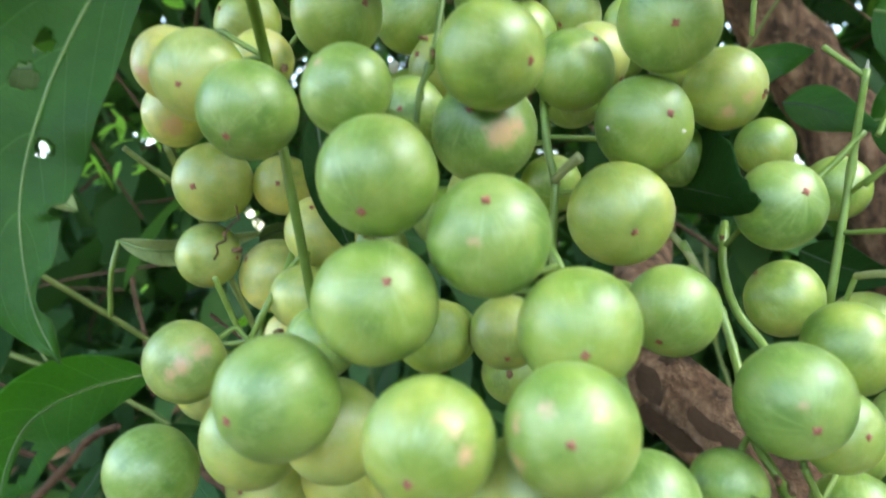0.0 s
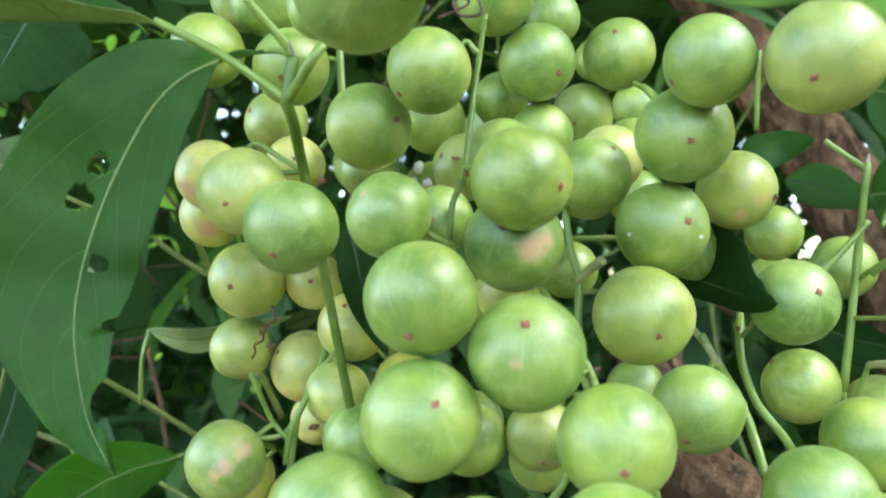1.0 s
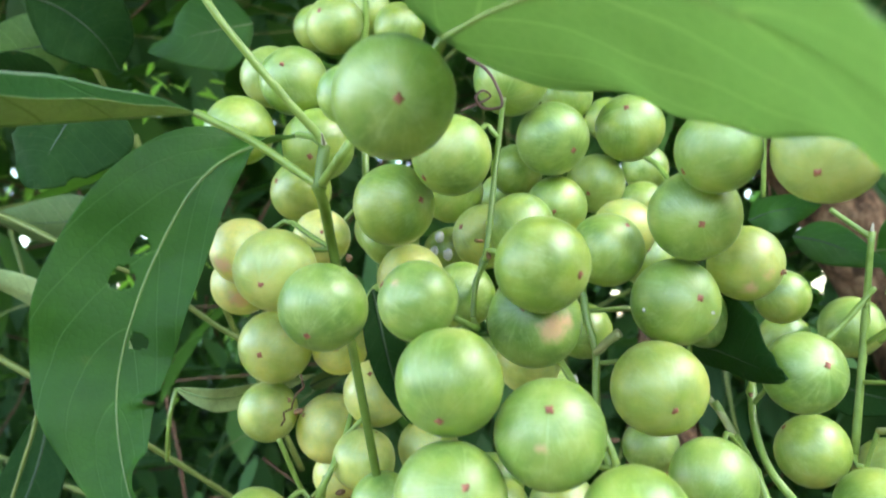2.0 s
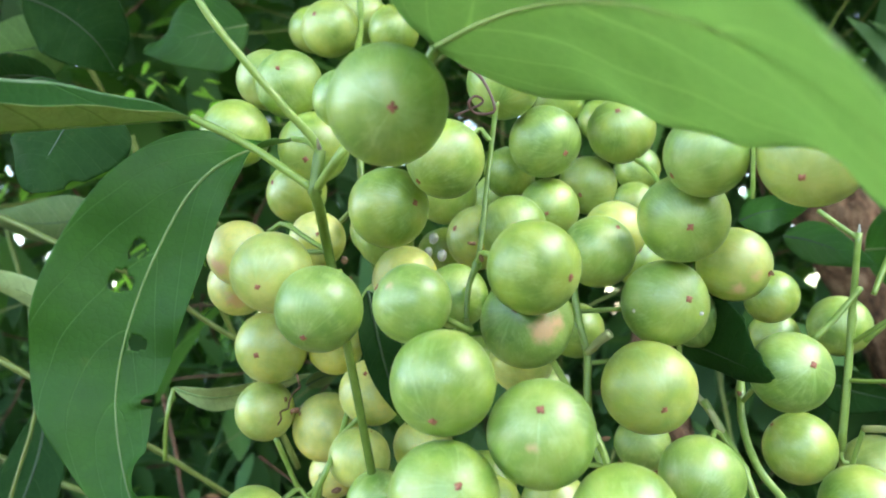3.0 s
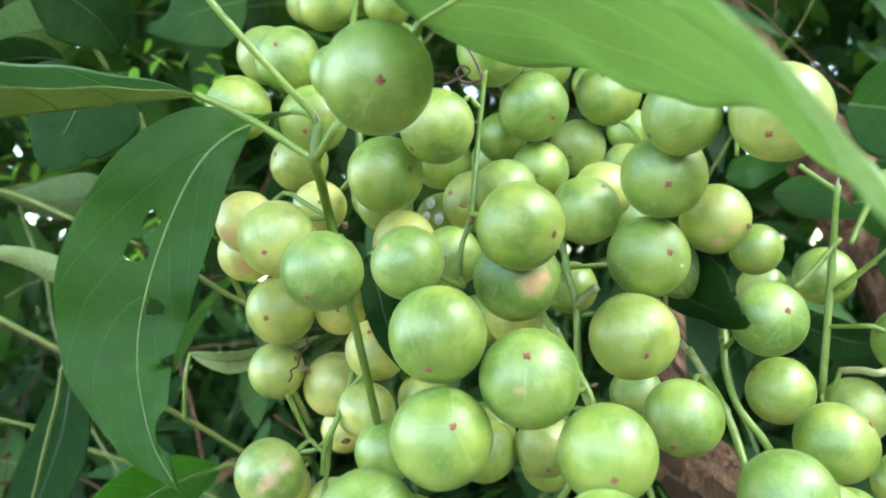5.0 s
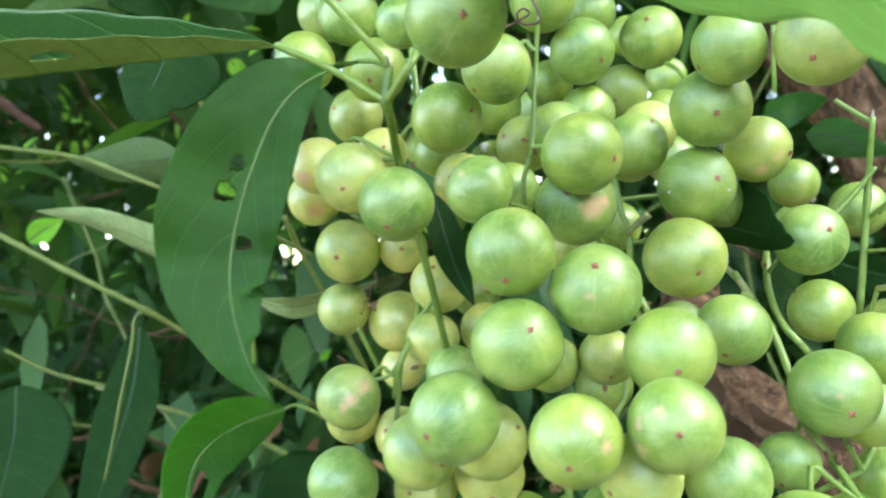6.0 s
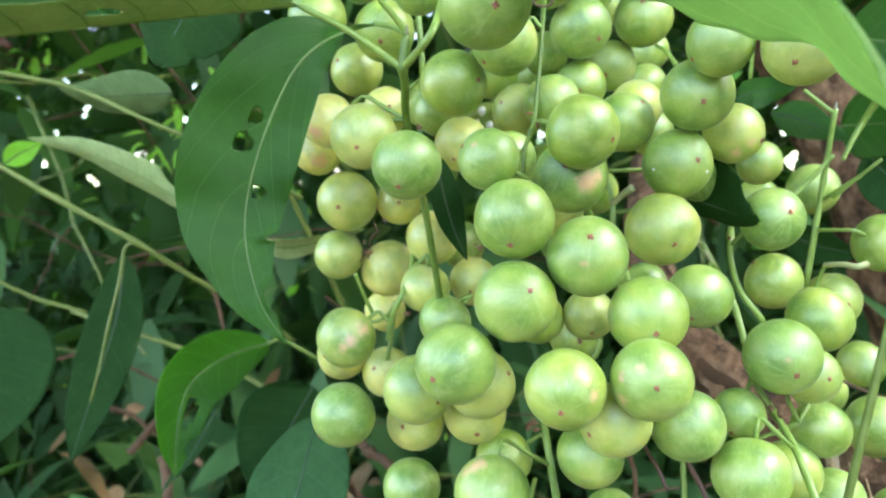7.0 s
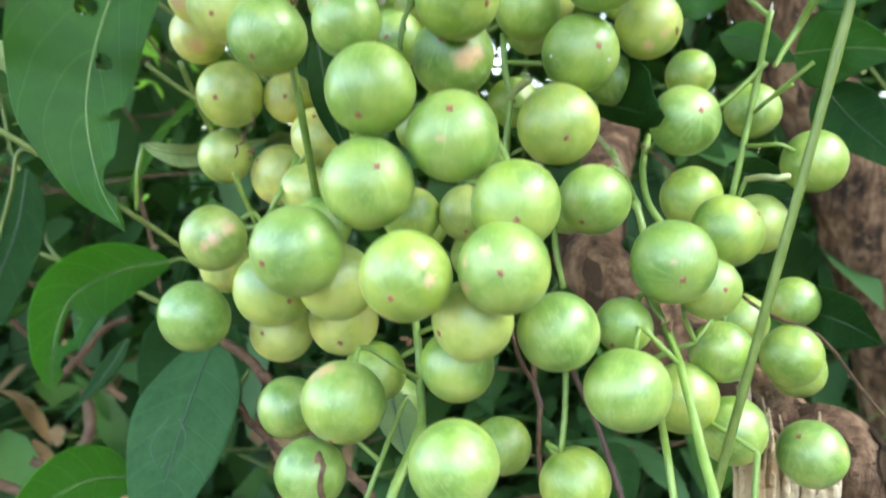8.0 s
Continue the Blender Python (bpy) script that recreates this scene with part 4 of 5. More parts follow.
# ---- leaves ----
leaf([(-0.0725, 0.2464, 1.4082), (-0.093, 0.2366, 1.3989), (-0.1073, 0.2331, 1.3857), (-0.1195, 0.2313, 1.3622), (-0.1272, 0.2297, 1.3397), (-0.1308, 0.228, 1.3196), (-0.1293, 0.2249, 1.3021), (-0.1227, 0.22, 1.2817), (-0.1111, 0.2124, 1.267)], 0.034, (0.95, 0.2, 0.25), "glossy green leaf with insect holes and torn margin", upper=TOP, under=UNDER, cup=0.1, wave=0.04, holes=((0.375, -0.2, 0.017, 0.10), (0.435, -0.24, 0.021, 0.13), (0.545, 0.25, 0.019, 0.19)), bites=((0.69, 1, 0.35, 0.02), (0.86, 1, 0.62, 0.05)), lop=0.56, shape=0.95, point=1.1, rib=0.0007, rib_side=0.4, petiole=[(-0.0725, 0.2464, 1.4082), (-0.0643, 0.2326, 1.4034), (-0.0576, 0.2195, 1.3968)], nu=180, nv=84)
leaf([(-0.0161, 0.1596, 1.4098), (-0.004, 0.1392, 1.4082), (0.0074, 0.1208, 1.4039), (0.0182, 0.1042, 1.3965), (0.0285, 0.0895, 1.3862), (0.0383, 0.0766, 1.3728), (0.0476, 0.0654, 1.3561), (0.0566, 0.0559, 1.3362), (0.0635, 0.0496, 1.3177)], 0.0494, (-0.69, -0.553, 0.473), "bright green leaf seen from below, light from above put into its colour", upper=THIN, under=LITUNDER, cup=0.05, wave=0.02, rib=0.001, rib_side=-1.0, shape=0.75, point=0.8, trim=0.84, petiole=[(-0.0161, 0.1596, 1.4098), (-0.0281, 0.1946, 1.4018), (-0.0387, 0.2396, 1.4219), (-0.0467, 0.2069, 1.3951), (-0.0594, 0.2195, 1.3826)], petiole_r=0.0016, nu=70, nv=30, holes=((0.12, 0.45, 0.012, 0.06),))
leaf([(-0.1033, 0.2228, 1.4107), (-0.1321, 0.188, 1.3986), (-0.1609, 0.154, 1.3866), (-0.1897, 0.1209, 1.3747), (-0.2186, 0.0888, 1.3628), (-0.2474, 0.0575, 1.3509), (-0.2733, 0.027, 1.341)], 0.0073, (0.735, 0.014, -0.68), "green leaf folded along its midrib with glossy upper face", upper=GLOSSY, under=PALE, cup=0.0, fold=2.94, wave=0.07, waves=9, holes=((0.335, 0.55, 0.022, 0.13),), petiole=[(-0.1033, 0.2228, 1.4107), (-0.0819, 0.2204, 1.3989), (-0.0594, 0.2195, 1.3826)], petiole_r=0.0015, rib_side=-1.0, shape=0.85, point=1.0, rib=0.0006, nu=90)
leaf([(-0.16, 0.4009, 1.2318), (-0.1815, 0.3707, 1.2286), (-0.1986, 0.3498, 1.2156), (-0.2026, 0.3369, 1.1907), (-0.204, 0.3348, 1.1649)], 0.021, (0.75, 0.3, -0.6), "curled mid-green leaf with a long hole", upper=FRESH, under=FRESH, cup=0.3, holes=((0.64, 0.35, 0.09, 0.22),), petiole=[(-0.16, 0.4009, 1.2318), (-0.1504, 0.4042, 1.2326), (-0.1267, 0.4092, 1.2175)], bites=((0.82, 1, 0.5, 0.06),))
leaf([(-0.124, 0.3727, 1.1883), (-0.1296, 0.3543, 1.1655), (-0.1356, 0.3375, 1.1376), (-0.1383, 0.3202, 1.1122), (-0.1413, 0.3053, 1.0847)], 0.036, (0.95, -0.2, 0.25), "broad dark blue-green leaf hanging below the branch", upper=BLUE, under=BLUE, cup=0.05, trails=([(-0.1393, 0.336, 1.1512), (-0.1455, 0.3309, 1.1432), (-0.1465, 0.3274, 1.1348), (-0.1409, 0.3258, 1.1258), (-0.1376, 0.3302, 1.1338)], [(-0.1341, 0.3375, 1.1502), (-0.1298, 0.3353, 1.1401), (-0.1322, 0.3307, 1.1304), (-0.1365, 0.3262, 1.1231)]))
# dark leaves from here on get much of their shade from the material colour
leaf([(-0.281, 0.4641, 1.29), (-0.2811, 0.4497, 1.2511), (-0.2859, 0.4303, 1.2139), (-0.2911, 0.4086, 1.1803), (-0.2965, 0.3976, 1.1535)], 0.021, (0.95, 0.3, 0.1), "long narrow dark green hanging leaf", upper=SHADED, under=SHADED, cup=0.12)
leaf([(-0.3746, 0.4596, 1.2533), (-0.3698, 0.445, 1.2174), (-0.3687, 0.4265, 1.1851), (-0.3726, 0.4133, 1.1497)], 0.045, (0.95, 0.25, 0.1), "broad dark green hanging leaf in shade", upper=SHADED, under=SHADED)
leaf([(-0.205, 0.412, 1.3215), (-0.2230, 0.4131, 1.3330), (-0.2487, 0.4125, 1.3489), (-0.2811, 0.4086, 1.3655), (-0.3161, 0.4018, 1.3742)], 0.0135, (0.1, -0.5, 0.85), "pale grey-green leaf turned to its underside", upper=PALE, under=PALE, cup=0.25, bites=((0.3, 1, 0.6, 0.1),))
leaf([(-0.2259, 0.4252, 1.4053), (-0.2492, 0.4277, 1.405), (-0.2777, 0.4272, 1.4044), (-0.3048, 0.4251, 1.4099)], 0.017, (0.1, -0.4, 0.9), "dull grey-green leaf behind a stem", upper=DULL, under=DULL, cup=0.3)
leaf([(-0.1626, 0.3683, 1.304), (-0.1455, 0.3631, 1.2995), (-0.1315, 0.3673, 1.2993), (-0.1111, 0.3728, 1.3038), (-0.09, 0.3774, 1.3092)], 0.0085, (0.1, -0.6, 0.8), "pale grey-green leaf tucked behind the fruits", upper=PALE, under=PALE, cup=0.2, petiole=[(-0.1626, 0.3683, 1.304), (-0.1653, 0.3658, 1.2877), (-0.1685, 0.3723, 1.2657)])
leaf([(-0.1473, 0.2351, 1.424), (-0.1542, 0.2355, 1.413), (-0.1611, 0.2355, 1.4009), (-0.1683, 0.2348, 1.3878)], 0.0255, (-0.85, 0, -0.5), "blue-green leaf with a notched margin", upper=SHADED, under=SHADED, cup=0.1, shape=0.62, point=0.6, bites=((0.6, 1, 0.15, 0.08), (0.78, -1, 0.2, 0.06)))
leaf([(-0.1459, 0.4565, 1.5428), (-0.1664, 0.4528, 1.5378), (-0.1883, 0.4486, 1.5308), (-0.2168, 0.4522, 1.5231)], 0.03, (0.15, 0.1, 0.98), "mid-green leaf up in the shrub", upper=TOP, under=TOP, cup=0.1, bites=((0.85, 1, 0.4, 0.1),))
leaf([(-0.2583, 0.3806, 1.5318), (-0.2409, 0.3928, 1.5261), (-0.2261, 0.4057, 1.5131), (-0.2218, 0.4244, 1.4996)], 0.03, (0.6, 0.2, 0.75), "dark glossy leaf up in the shrub", upper=SHADED, under=TOP, cup=0.3)
leaf([(-0.2662, 0.4496, 1.5316), (-0.2822, 0.4435, 1.5258), (-0.3032, 0.4341, 1.5189), (-0.3305, 0.4191, 1.5122)], 0.022, (0.05, -0.5, 0.9), "dull green leaf up in the shrub", upper=DULL, under=UNDER, cup=0.3)
leaf([(-0.2402, 0.3863, 1.4835), (-0.2556, 0.3779, 1.4834), (-0.2732, 0.3691, 1.4786), (-0.2921, 0.3593, 1.471)], 0.014, (0.05, -0.9, 0.5), "dark green leaf under a pale one", upper=SHADED, under=SHADED, cup=0.2)
leaf([(-0.138, 0.447, 1.1889), (-0.1514, 0.4389, 1.1673), (-0.1644, 0.4275, 1.1394), (-0.1727, 0.4155, 1.1128)], 0.04, (0.95, 0.2, 0.1), "dark green leaf behind the fruits", upper=SHADED, under=SHADED)
leaf([(0.0815, 0.292, 1.3262), (0.0895, 0.270, 1.3225), (0.0940, 0.245, 1.3175), (0.0960, 0.2215, 1.3142)], 0.0225, (0.1, -0.35, -0.93), "dark green leaf tucked between fruits", upper=SHADED, under=SHADED, cup=0.12, shape=0.8, point=0.6, lop=0.38, bites=((0.88, -1, 0.62, 0.2),))
leaf([(-0.0462, 0.2625, 1.3493), (-0.0424, 0.2613, 1.3309), (-0.0377, 0.2599, 1.3129), (-0.0312, 0.2587, 1.2969)], 0.0085, (0.9, 0.35, 0.2), "dark green leaf deep between the fruits", upper=SHADED, under=SHADED, cup=0.2)
leaf([(0.1392, 0.3502, 1.384), (0.1474, 0.3463, 1.3874), (0.1572, 0.3417, 1.3887), (0.1656, 0.3265, 1.388)], 0.012, (0.1, -0.5, -0.85), "small dark green leaf beside the trunk", upper=SHADED, under=TOP, cup=0.2)
leaf([(0.1919, 0.4151, 1.3826), (0.2, 0.4005, 1.3782), (0.2083, 0.3856, 1.3707), (0.22, 0.3684, 1.3598)], 0.013, (0.1, -0.4, -0.9), "small dark green leaf beside the trunk", upper=SHADED, under=TOP, cup=0.2)
leaf([(0.2002, 0.4126, 1.2991), (0.213, 0.4056, 1.2926), (0.2252, 0.3985, 1.288), (0.2439, 0.387, 1.2837)], 0.016, (0.1, -0.5, 0.85), "blue-green leaf behind the fruits", upper=SHADED, under=SHADED, cup=0.2)
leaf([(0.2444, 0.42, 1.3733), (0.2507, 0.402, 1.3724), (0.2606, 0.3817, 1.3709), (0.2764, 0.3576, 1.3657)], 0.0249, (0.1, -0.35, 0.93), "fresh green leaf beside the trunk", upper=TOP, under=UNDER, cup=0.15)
leaf([(0.2636, 0.42, 1.3536), (0.2686, 0.4033, 1.3358), (0.2764, 0.3839, 1.3188), (0.295, 0.3562, 1.2915)], 0.0209, (0.6, -0.2, 0.75), "dark green leaf with pale midrib beside the trunk", upper=SHADED, under=SHADED, cup=0.15, rib=0.0008)
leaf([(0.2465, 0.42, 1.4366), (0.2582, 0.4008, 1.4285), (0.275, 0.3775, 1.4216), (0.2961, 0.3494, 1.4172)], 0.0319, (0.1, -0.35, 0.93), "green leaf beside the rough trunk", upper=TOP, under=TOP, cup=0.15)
leaf([(0.2157, 0.3445, 1.2172), (0.2248, 0.3278, 1.2157), (0.2365, 0.3201, 1.2111), (0.2452, 0.3073, 1.2048)], 0.019, (0.15, -0.4, 0.9), "dark green leaf behind fruits at the trunk", upper=SHADED, under=SHADED, cup=0.2)
leaf([(0.0985, 0.3142, 1.1453), (0.1053, 0.3095, 1.1378), (0.1089, 0.3042, 1.1275), (0.1091, 0.2971, 1.1122)], 0.013, (0.9, 0.2, 0.3), "dark blue-green leaf behind the fruits", upper=SHADED, under=SHADED)
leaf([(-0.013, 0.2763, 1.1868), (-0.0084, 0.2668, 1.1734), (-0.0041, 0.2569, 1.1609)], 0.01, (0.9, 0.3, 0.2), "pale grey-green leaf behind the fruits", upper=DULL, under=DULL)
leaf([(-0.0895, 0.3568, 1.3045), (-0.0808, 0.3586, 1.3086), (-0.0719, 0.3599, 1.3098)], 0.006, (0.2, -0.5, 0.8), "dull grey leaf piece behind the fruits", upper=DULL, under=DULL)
leaf([(-0.2246, 0.4938, 1.1604), (-0.2353, 0.4841, 1.1397), (-0.2463, 0.4742, 1.1227), (-0.2608, 0.4615, 1.1052)], 0.0105, (0.8, 0.1, 0.6), "narrow dark green leaf low in the shade", upper=SHADED, under=SHADED)
leaf([(-0.1712, 0.3624, 1.1051), (-0.1887, 0.3454, 1.1105), (-0.2039, 0.3242, 1.1067), (-0.2152, 0.3002, 1.0963)], 0.022, (0.4, -0.3, -0.85), "fresh green leaf low in the shade", upper=FRESH, under=FRESH)
leaf([(-0.4147, 0.55, 1.366), (-0.4042, 0.55, 1.3731), (-0.3937, 0.55, 1.3781), (-0.3823, 0.55, 1.3831)], 0.011, (0.4, -0.2, 0.9), "small lime green leaf with sunlight put into its colour", upper=LIME, under=LIME)
leaf([(-0.3167, 0.8341, 1.5968), (-0.3084, 0.8394, 1.5866), (-0.2965, 0.8455, 1.5761)], 0.012, (0.8, -0.2, 0.5), "small lime green leaf with sunlight put into its colour", upper=LIME, under=LIME)
leaf([(-0.349, 0.8566, 1.448), (-0.3397, 0.8604, 1.4401), (-0.3277, 0.8656, 1.4261)], 0.014, (0.6, -0.2, 0.8), "small lime green leaf with sunlight put into its colour", upper=LIME, under=LIME)
leaf([(-0.3241, 0.9695, 1.4368), (-0.3128, 0.9726, 1.4336), (-0.3022, 0.9762, 1.4229)], 0.012, (0.6, -0.2, 0.8), "small lime green leaf with sunlight put into its colour", upper=LIME, under=LIME)
leaf([(-0.2212, 0.7876, 1.2172), (-0.2142, 0.7896, 1.2232), (-0.207, 0.7915, 1.2292)], 0.008, (0.6, -0.2, 0.8), "small lime green leaf with sunlight put into its colour", upper=LIME, under=LIME)
leaf([(-0.1014, 0.2007, 1.4581), (-0.1072, 0.1956, 1.4634), (-0.1161, 0.1902, 1.4665), (-0.1298, 0.1844, 1.4655)], 0.03, (0.2, -0.8, 0.5), "green leaf on the rising stalk", upper=TOP, under=UNDER)


# fruits: place, radius in millimetres, the way the blossom end points, rubbed patches
fruit(-0.0291, 0.1579, 1.3937, 16.2, (0.14, -0.94, -0.32))
fruit(-0.0804, 0.2783, 1.4402, 14.6, (-0.15, -0.97, 0.19))
fruit(-0.0965, 0.3063, 1.4519, 14.6, (-0.52, 0.47, -0.71), ripe=0.16)
fruit(-0.1024, 0.2737, 1.4178, 14.6, (-0.72, 0.53, -0.46))
fruit(-0.0697, 0.2765, 1.4115, 15.3, (-0.09, -0.85, -0.52))
fruit(-0.0890, 0.3357, 1.4031, 15.4, (-0.68, -0.7, 0.23), ripe=0.16)
fruit(-0.0700, 0.2843, 1.3730, 12.2, (0.18, -0.98, 0.08), ripe=0.7)
fruit(-0.0366, 0.2525, 1.3811, 15.9, (0.71, -0.7, 0))
fruit(-0.0140, 0.2351, 1.3961, 14.9, (-0.68, -0.35, -0.64))
fruit(-0.0140, 0.3049, 1.3958, 15.1, (-0.77, 0.19, -0.61))
fruit(0.0110, 0.2614, 1.4329, 15.2, (-0.26, -0.6, -0.76))
fruit(0.0290, 0.2767, 1.4116, 15.4, (0.46, -0.72, -0.52))
fruit(0.0671, 0.2970, 1.4210, 15.4, (-0.3, -0.88, 0.37))
fruit(0.0537, 0.3132, 1.3989, 13.9, (-0.41, -0.77, -0.48), ripe=0.16)
fruit(0.0317, 0.2912, 1.3849, 13.5, (-0.2, -0.93, -0.3))
fruit(0.0139, 0.2752, 1.3743, 14.4, (0.1, -0.59, -0.8))
fruit(0.0003, 0.2987, 1.3735, 14.7, (-0.75, -0.62, 0.24), ripe=0.4)
fruit(0.0128, 0.1989, 1.3527, 15.1, (0.67, -0.68, -0.28))
fruit(0.0450, 0.2546, 1.3619, 14.4, (0.42, -0.69, 0.59))
fruit(0.0567, 0.2765, 1.3718, 13.7, (0.72, -0.27, -0.64), ripe=0.5)
fruit(0.0703, 0.2277, 1.3707, 16.0, (-0.17, -0.93, -0.32))
fruit(0.0713, 0.2051, 1.3884, 13.9, (-0.86, -0.05, -0.5))
fruit(0.0981, 0.1893, 1.3840, 16.1, (-0.55, -0.63, -0.56), ripe=0.3)
fruit(0.0974, 0.2538, 1.3555, 14.4, (0.69, -0.65, -0.32), [((-0.21, -0.68, -0.71), 0.28), ((0.21, -0.9, -0.39), 0.21)], ripe=0.25)
fruit(0.0659, 0.2414, 1.3409, 16.1, (0.27, -0.96, 0.06), specks=[(-0.84, -0.52, -0.16), (0.57, -0.78, -0.26)])
fruit(0.0874, 0.2720, 1.3343, 11.6, (0.3, 0.08, -0.95))
fruit(0.1384, 0.3159, 1.3439, 12.7, (0.69, 0.31, -0.65))
fruit(0.1619, 0.3696, 1.3231, 13.6, (0.5, 0.63, -0.6))
fruit(0.1114, 0.2427, 1.3144, 14.9, (0.13, -0.96, 0.24), [((0.13, -0.95, 0.3), 0.16)])
fruit(0.1859, 0.3469, 1.3286, 15.4, (0.34, 0.75, -0.57))
fruit(0.1263, 0.2719, 1.2816, 14.4, (-0.74, 0.07, 0.67))
fruit(0.1243, 0.2244, 1.2694, 14.6, (0.64, -0.55, 0.53))
fruit(0.1664, 0.2890, 1.2686, 14.8, (0.92, 0.28, -0.27), ripe=0.3)
fruit(0.0561, 0.2331, 1.3111, 16.7, (0.06, -0.93, -0.37), ripe=0.2)
fruit(0.0705, 0.2255, 1.2811, 14.5, (-0.49, -0.63, -0.61))
fruit(0.0117, 0.1862, 1.3033, 15.9, (-0.11, -0.83, 0.54), [((-0.3, -0.95, -0.11), 0.15)])
fruit(-0.0166, 0.1869, 1.3186, 15.7, (-0.19, -0.74, -0.64))
fruit(-0.0171, 0.1839, 1.2866, 16.0, (0.26, -0.89, 0.37))
fruit(0.0125, 0.2218, 1.3355, 16.0, (-0.32, -0.91, 0.25), [((0.26, -0.94, -0.21), 0.36), ((0.56, -0.83, -0.04), 0.26)])
fruit(0.0143, 0.2637, 1.3200, 12.8, (0.38, -0.33, -0.86), ripe=0.6)
fruit(-0.0255, 0.1949, 1.3422, 12.5, (-0.88, -0.23, 0.43), [((-0.53, -0.75, 0.38), 0.16)])
fruit(-0.0112, 0.2460, 1.3456, 12.3, (-0.22, -0.97, -0.06))
fruit(-0.0319, 0.2779, 1.3546, 14.0, (-0.34, -0.73, -0.59), ripe=0.6)
fruit(-0.0431, 0.3189, 1.3766, 14.0, (-0.39, 0.57, -0.72))
fruit(-0.0587, 0.2213, 1.3417, 15.2, (-0.23, -0.73, -0.64))
fruit(-0.0781, 0.2352, 1.3557, 14.9, (-0.15, -0.9, -0.41), [((0.65, 0.07, -0.76), 0.26)], ripe=0.4)
fruit(-0.0962, 0.2588, 1.3652, 13.3, (-0.83, 0.08, -0.55), [((-0.43, -0.77, -0.47), 0.36)], ripe=0.8)
fruit(-0.1077, 0.2967, 1.3546, 13.6, (-0.81, 0.19, -0.56), [((0.2, -0.84, -0.51), 0.41)], ripe=0.9)
fruit(-0.0929, 0.2972, 1.3270, 16.1, (-0.21, -0.96, -0.19), ripe=0.3)
fruit(-0.1002, 0.3135, 1.2973, 13.9, (0.98, -0.2, -0.07), ripe=0.3)
fruit(-0.0726, 0.3201, 1.2883, 16.2, (-0.69, -0.56, 0.47), ripe=0.8)
fruit(-0.0475, 0.2859, 1.3070, 14.2, (-0.12, -0.77, 0.63), ripe=0.7)
fruit(-0.0650, 0.2996, 1.3261, 12.4, (0.02, -1, -0.04), ripe=0.7)
fruit(-0.0520, 0.2750, 1.2818, 12.7, (-0.11, 0.25, -0.96), ripe=0.5)
fruit(-0.0263, 0.2883, 1.2834, 12.9, (-0.21, -0.91, -0.35), ripe=0.6)
fruit(-0.0788, 0.3814, 1.2550, 13.6, (-0.59, 0.54, -0.6), ripe=0.9)
fruit(-0.0913, 0.2601, 1.2600, 14.8, (-0.72, -0.44, -0.54), [((0.65, -0.66, 0.37), 0.32), ((0.23, -0.97, 0.06), 0.3), ((-0.01, -0.98, -0.22), 0.21)], ripe=0.2)
fruit(-0.0998, 0.3133, 1.2409, 14.2, (-0.73, 0.3, -0.62), ripe=0.6)
fruit(-0.0899, 0.2267, 1.2313, 14.6, (-0.74, -0.3, -0.6))
fruit(-0.0748, 0.3122, 1.2304, 14.2, (-0.48, -0.81, 0.33), ripe=0.7)
fruit(-0.0407, 0.1804, 1.2635, 15.7, (-0.59, -0.78, -0.21))
fruit(-0.0298, 0.2020, 1.2500, 14.6, (0.77, -0.5, 0.4), ripe=0.3)
fruit(-0.0560, 0.2161, 1.2446, 15.3, (0.56, -0.81, -0.18), ripe=0.2)
fruit(-0.0579, 0.2430, 1.2225, 13.7, (-0.44, -0.9, 0.08), ripe=0.5)
fruit(-0.0304, 0.2326, 1.2291, 14.5, (0, -0.89, -0.46), ripe=0.5)
fruit(-0.0427, 0.2589, 1.2672, 13.1, (-0.74, -0.09, -0.67))
fruit(-0.0029, 0.2206, 1.2739, 11.6, (0.31, -0.26, -0.91))
fruit(0.0190, 0.2171, 1.2754, 11.2, (-0.06, -0.79, -0.61), ripe=0.3)
fruit(0.0330, 0.1783, 1.2806, 15.2, (-0.08, -0.95, -0.31))
fruit(0.0272, 0.1549, 1.2617, 14.5, (-0.19, -0.98, 0.04), [((-0.52, -0.71, 0.48), 0.21), ((-0.89, -0.42, 0.18), 0.19), ((-0.84, -0.39, -0.37), 0.25), ((0.24, -0.89, 0.39), 0.14)])
fruit(-0.0030, 0.1564, 1.2587, 14.5, (-0.29, -0.89, -0.35), [((0.36, -0.82, 0.45), 0.22), ((0.53, -0.85, 0.07), 0.2), ((0.19, -0.79, 0.58), 0.18), ((-0.37, -0.21, -0.91), 0.32)])
fruit(0.0924, 0.1931, 1.2602, 15.3, (-0.07, -0.95, -0.32), [((-0.25, -0.97, 0.09), 0.13)])
fruit(0.1111, 0.2057, 1.2489, 11.8, (0.15, -0.98, 0.11))
fruit(0.0193, 0.1750, 1.2415, 14.1, (-0.83, -0.51, -0.24), ripe=0.3)
fruit(0.0155, 0.2007, 1.2190, 14.0, (-0.27, -0.23, -0.94))
fruit(0.0494, 0.1812, 1.2366, 14.4, (0.32, -0.44, -0.84))
fruit(0.0770, 0.1985, 1.2356, 10.7, (-0.55, -0.59, -0.59))
fruit(0.0738, 0.1792, 1.2168, 15.1, (-0.22, -0.21, -0.95))
fruit(0.1068, 0.2155, 1.2030, 14.2, (0.8, -0.1, -0.59))
fruit(0.1226, 0.2190, 1.2212, 12.8, (-0.14, -0.31, -0.94))
fruit(0.1614, 0.2917, 1.2196, 14.2, (0.15, 0.11, -0.98))
fruit(0.1711, 0.2573, 1.2105, 14.2, (0.89, 0.01, -0.45))
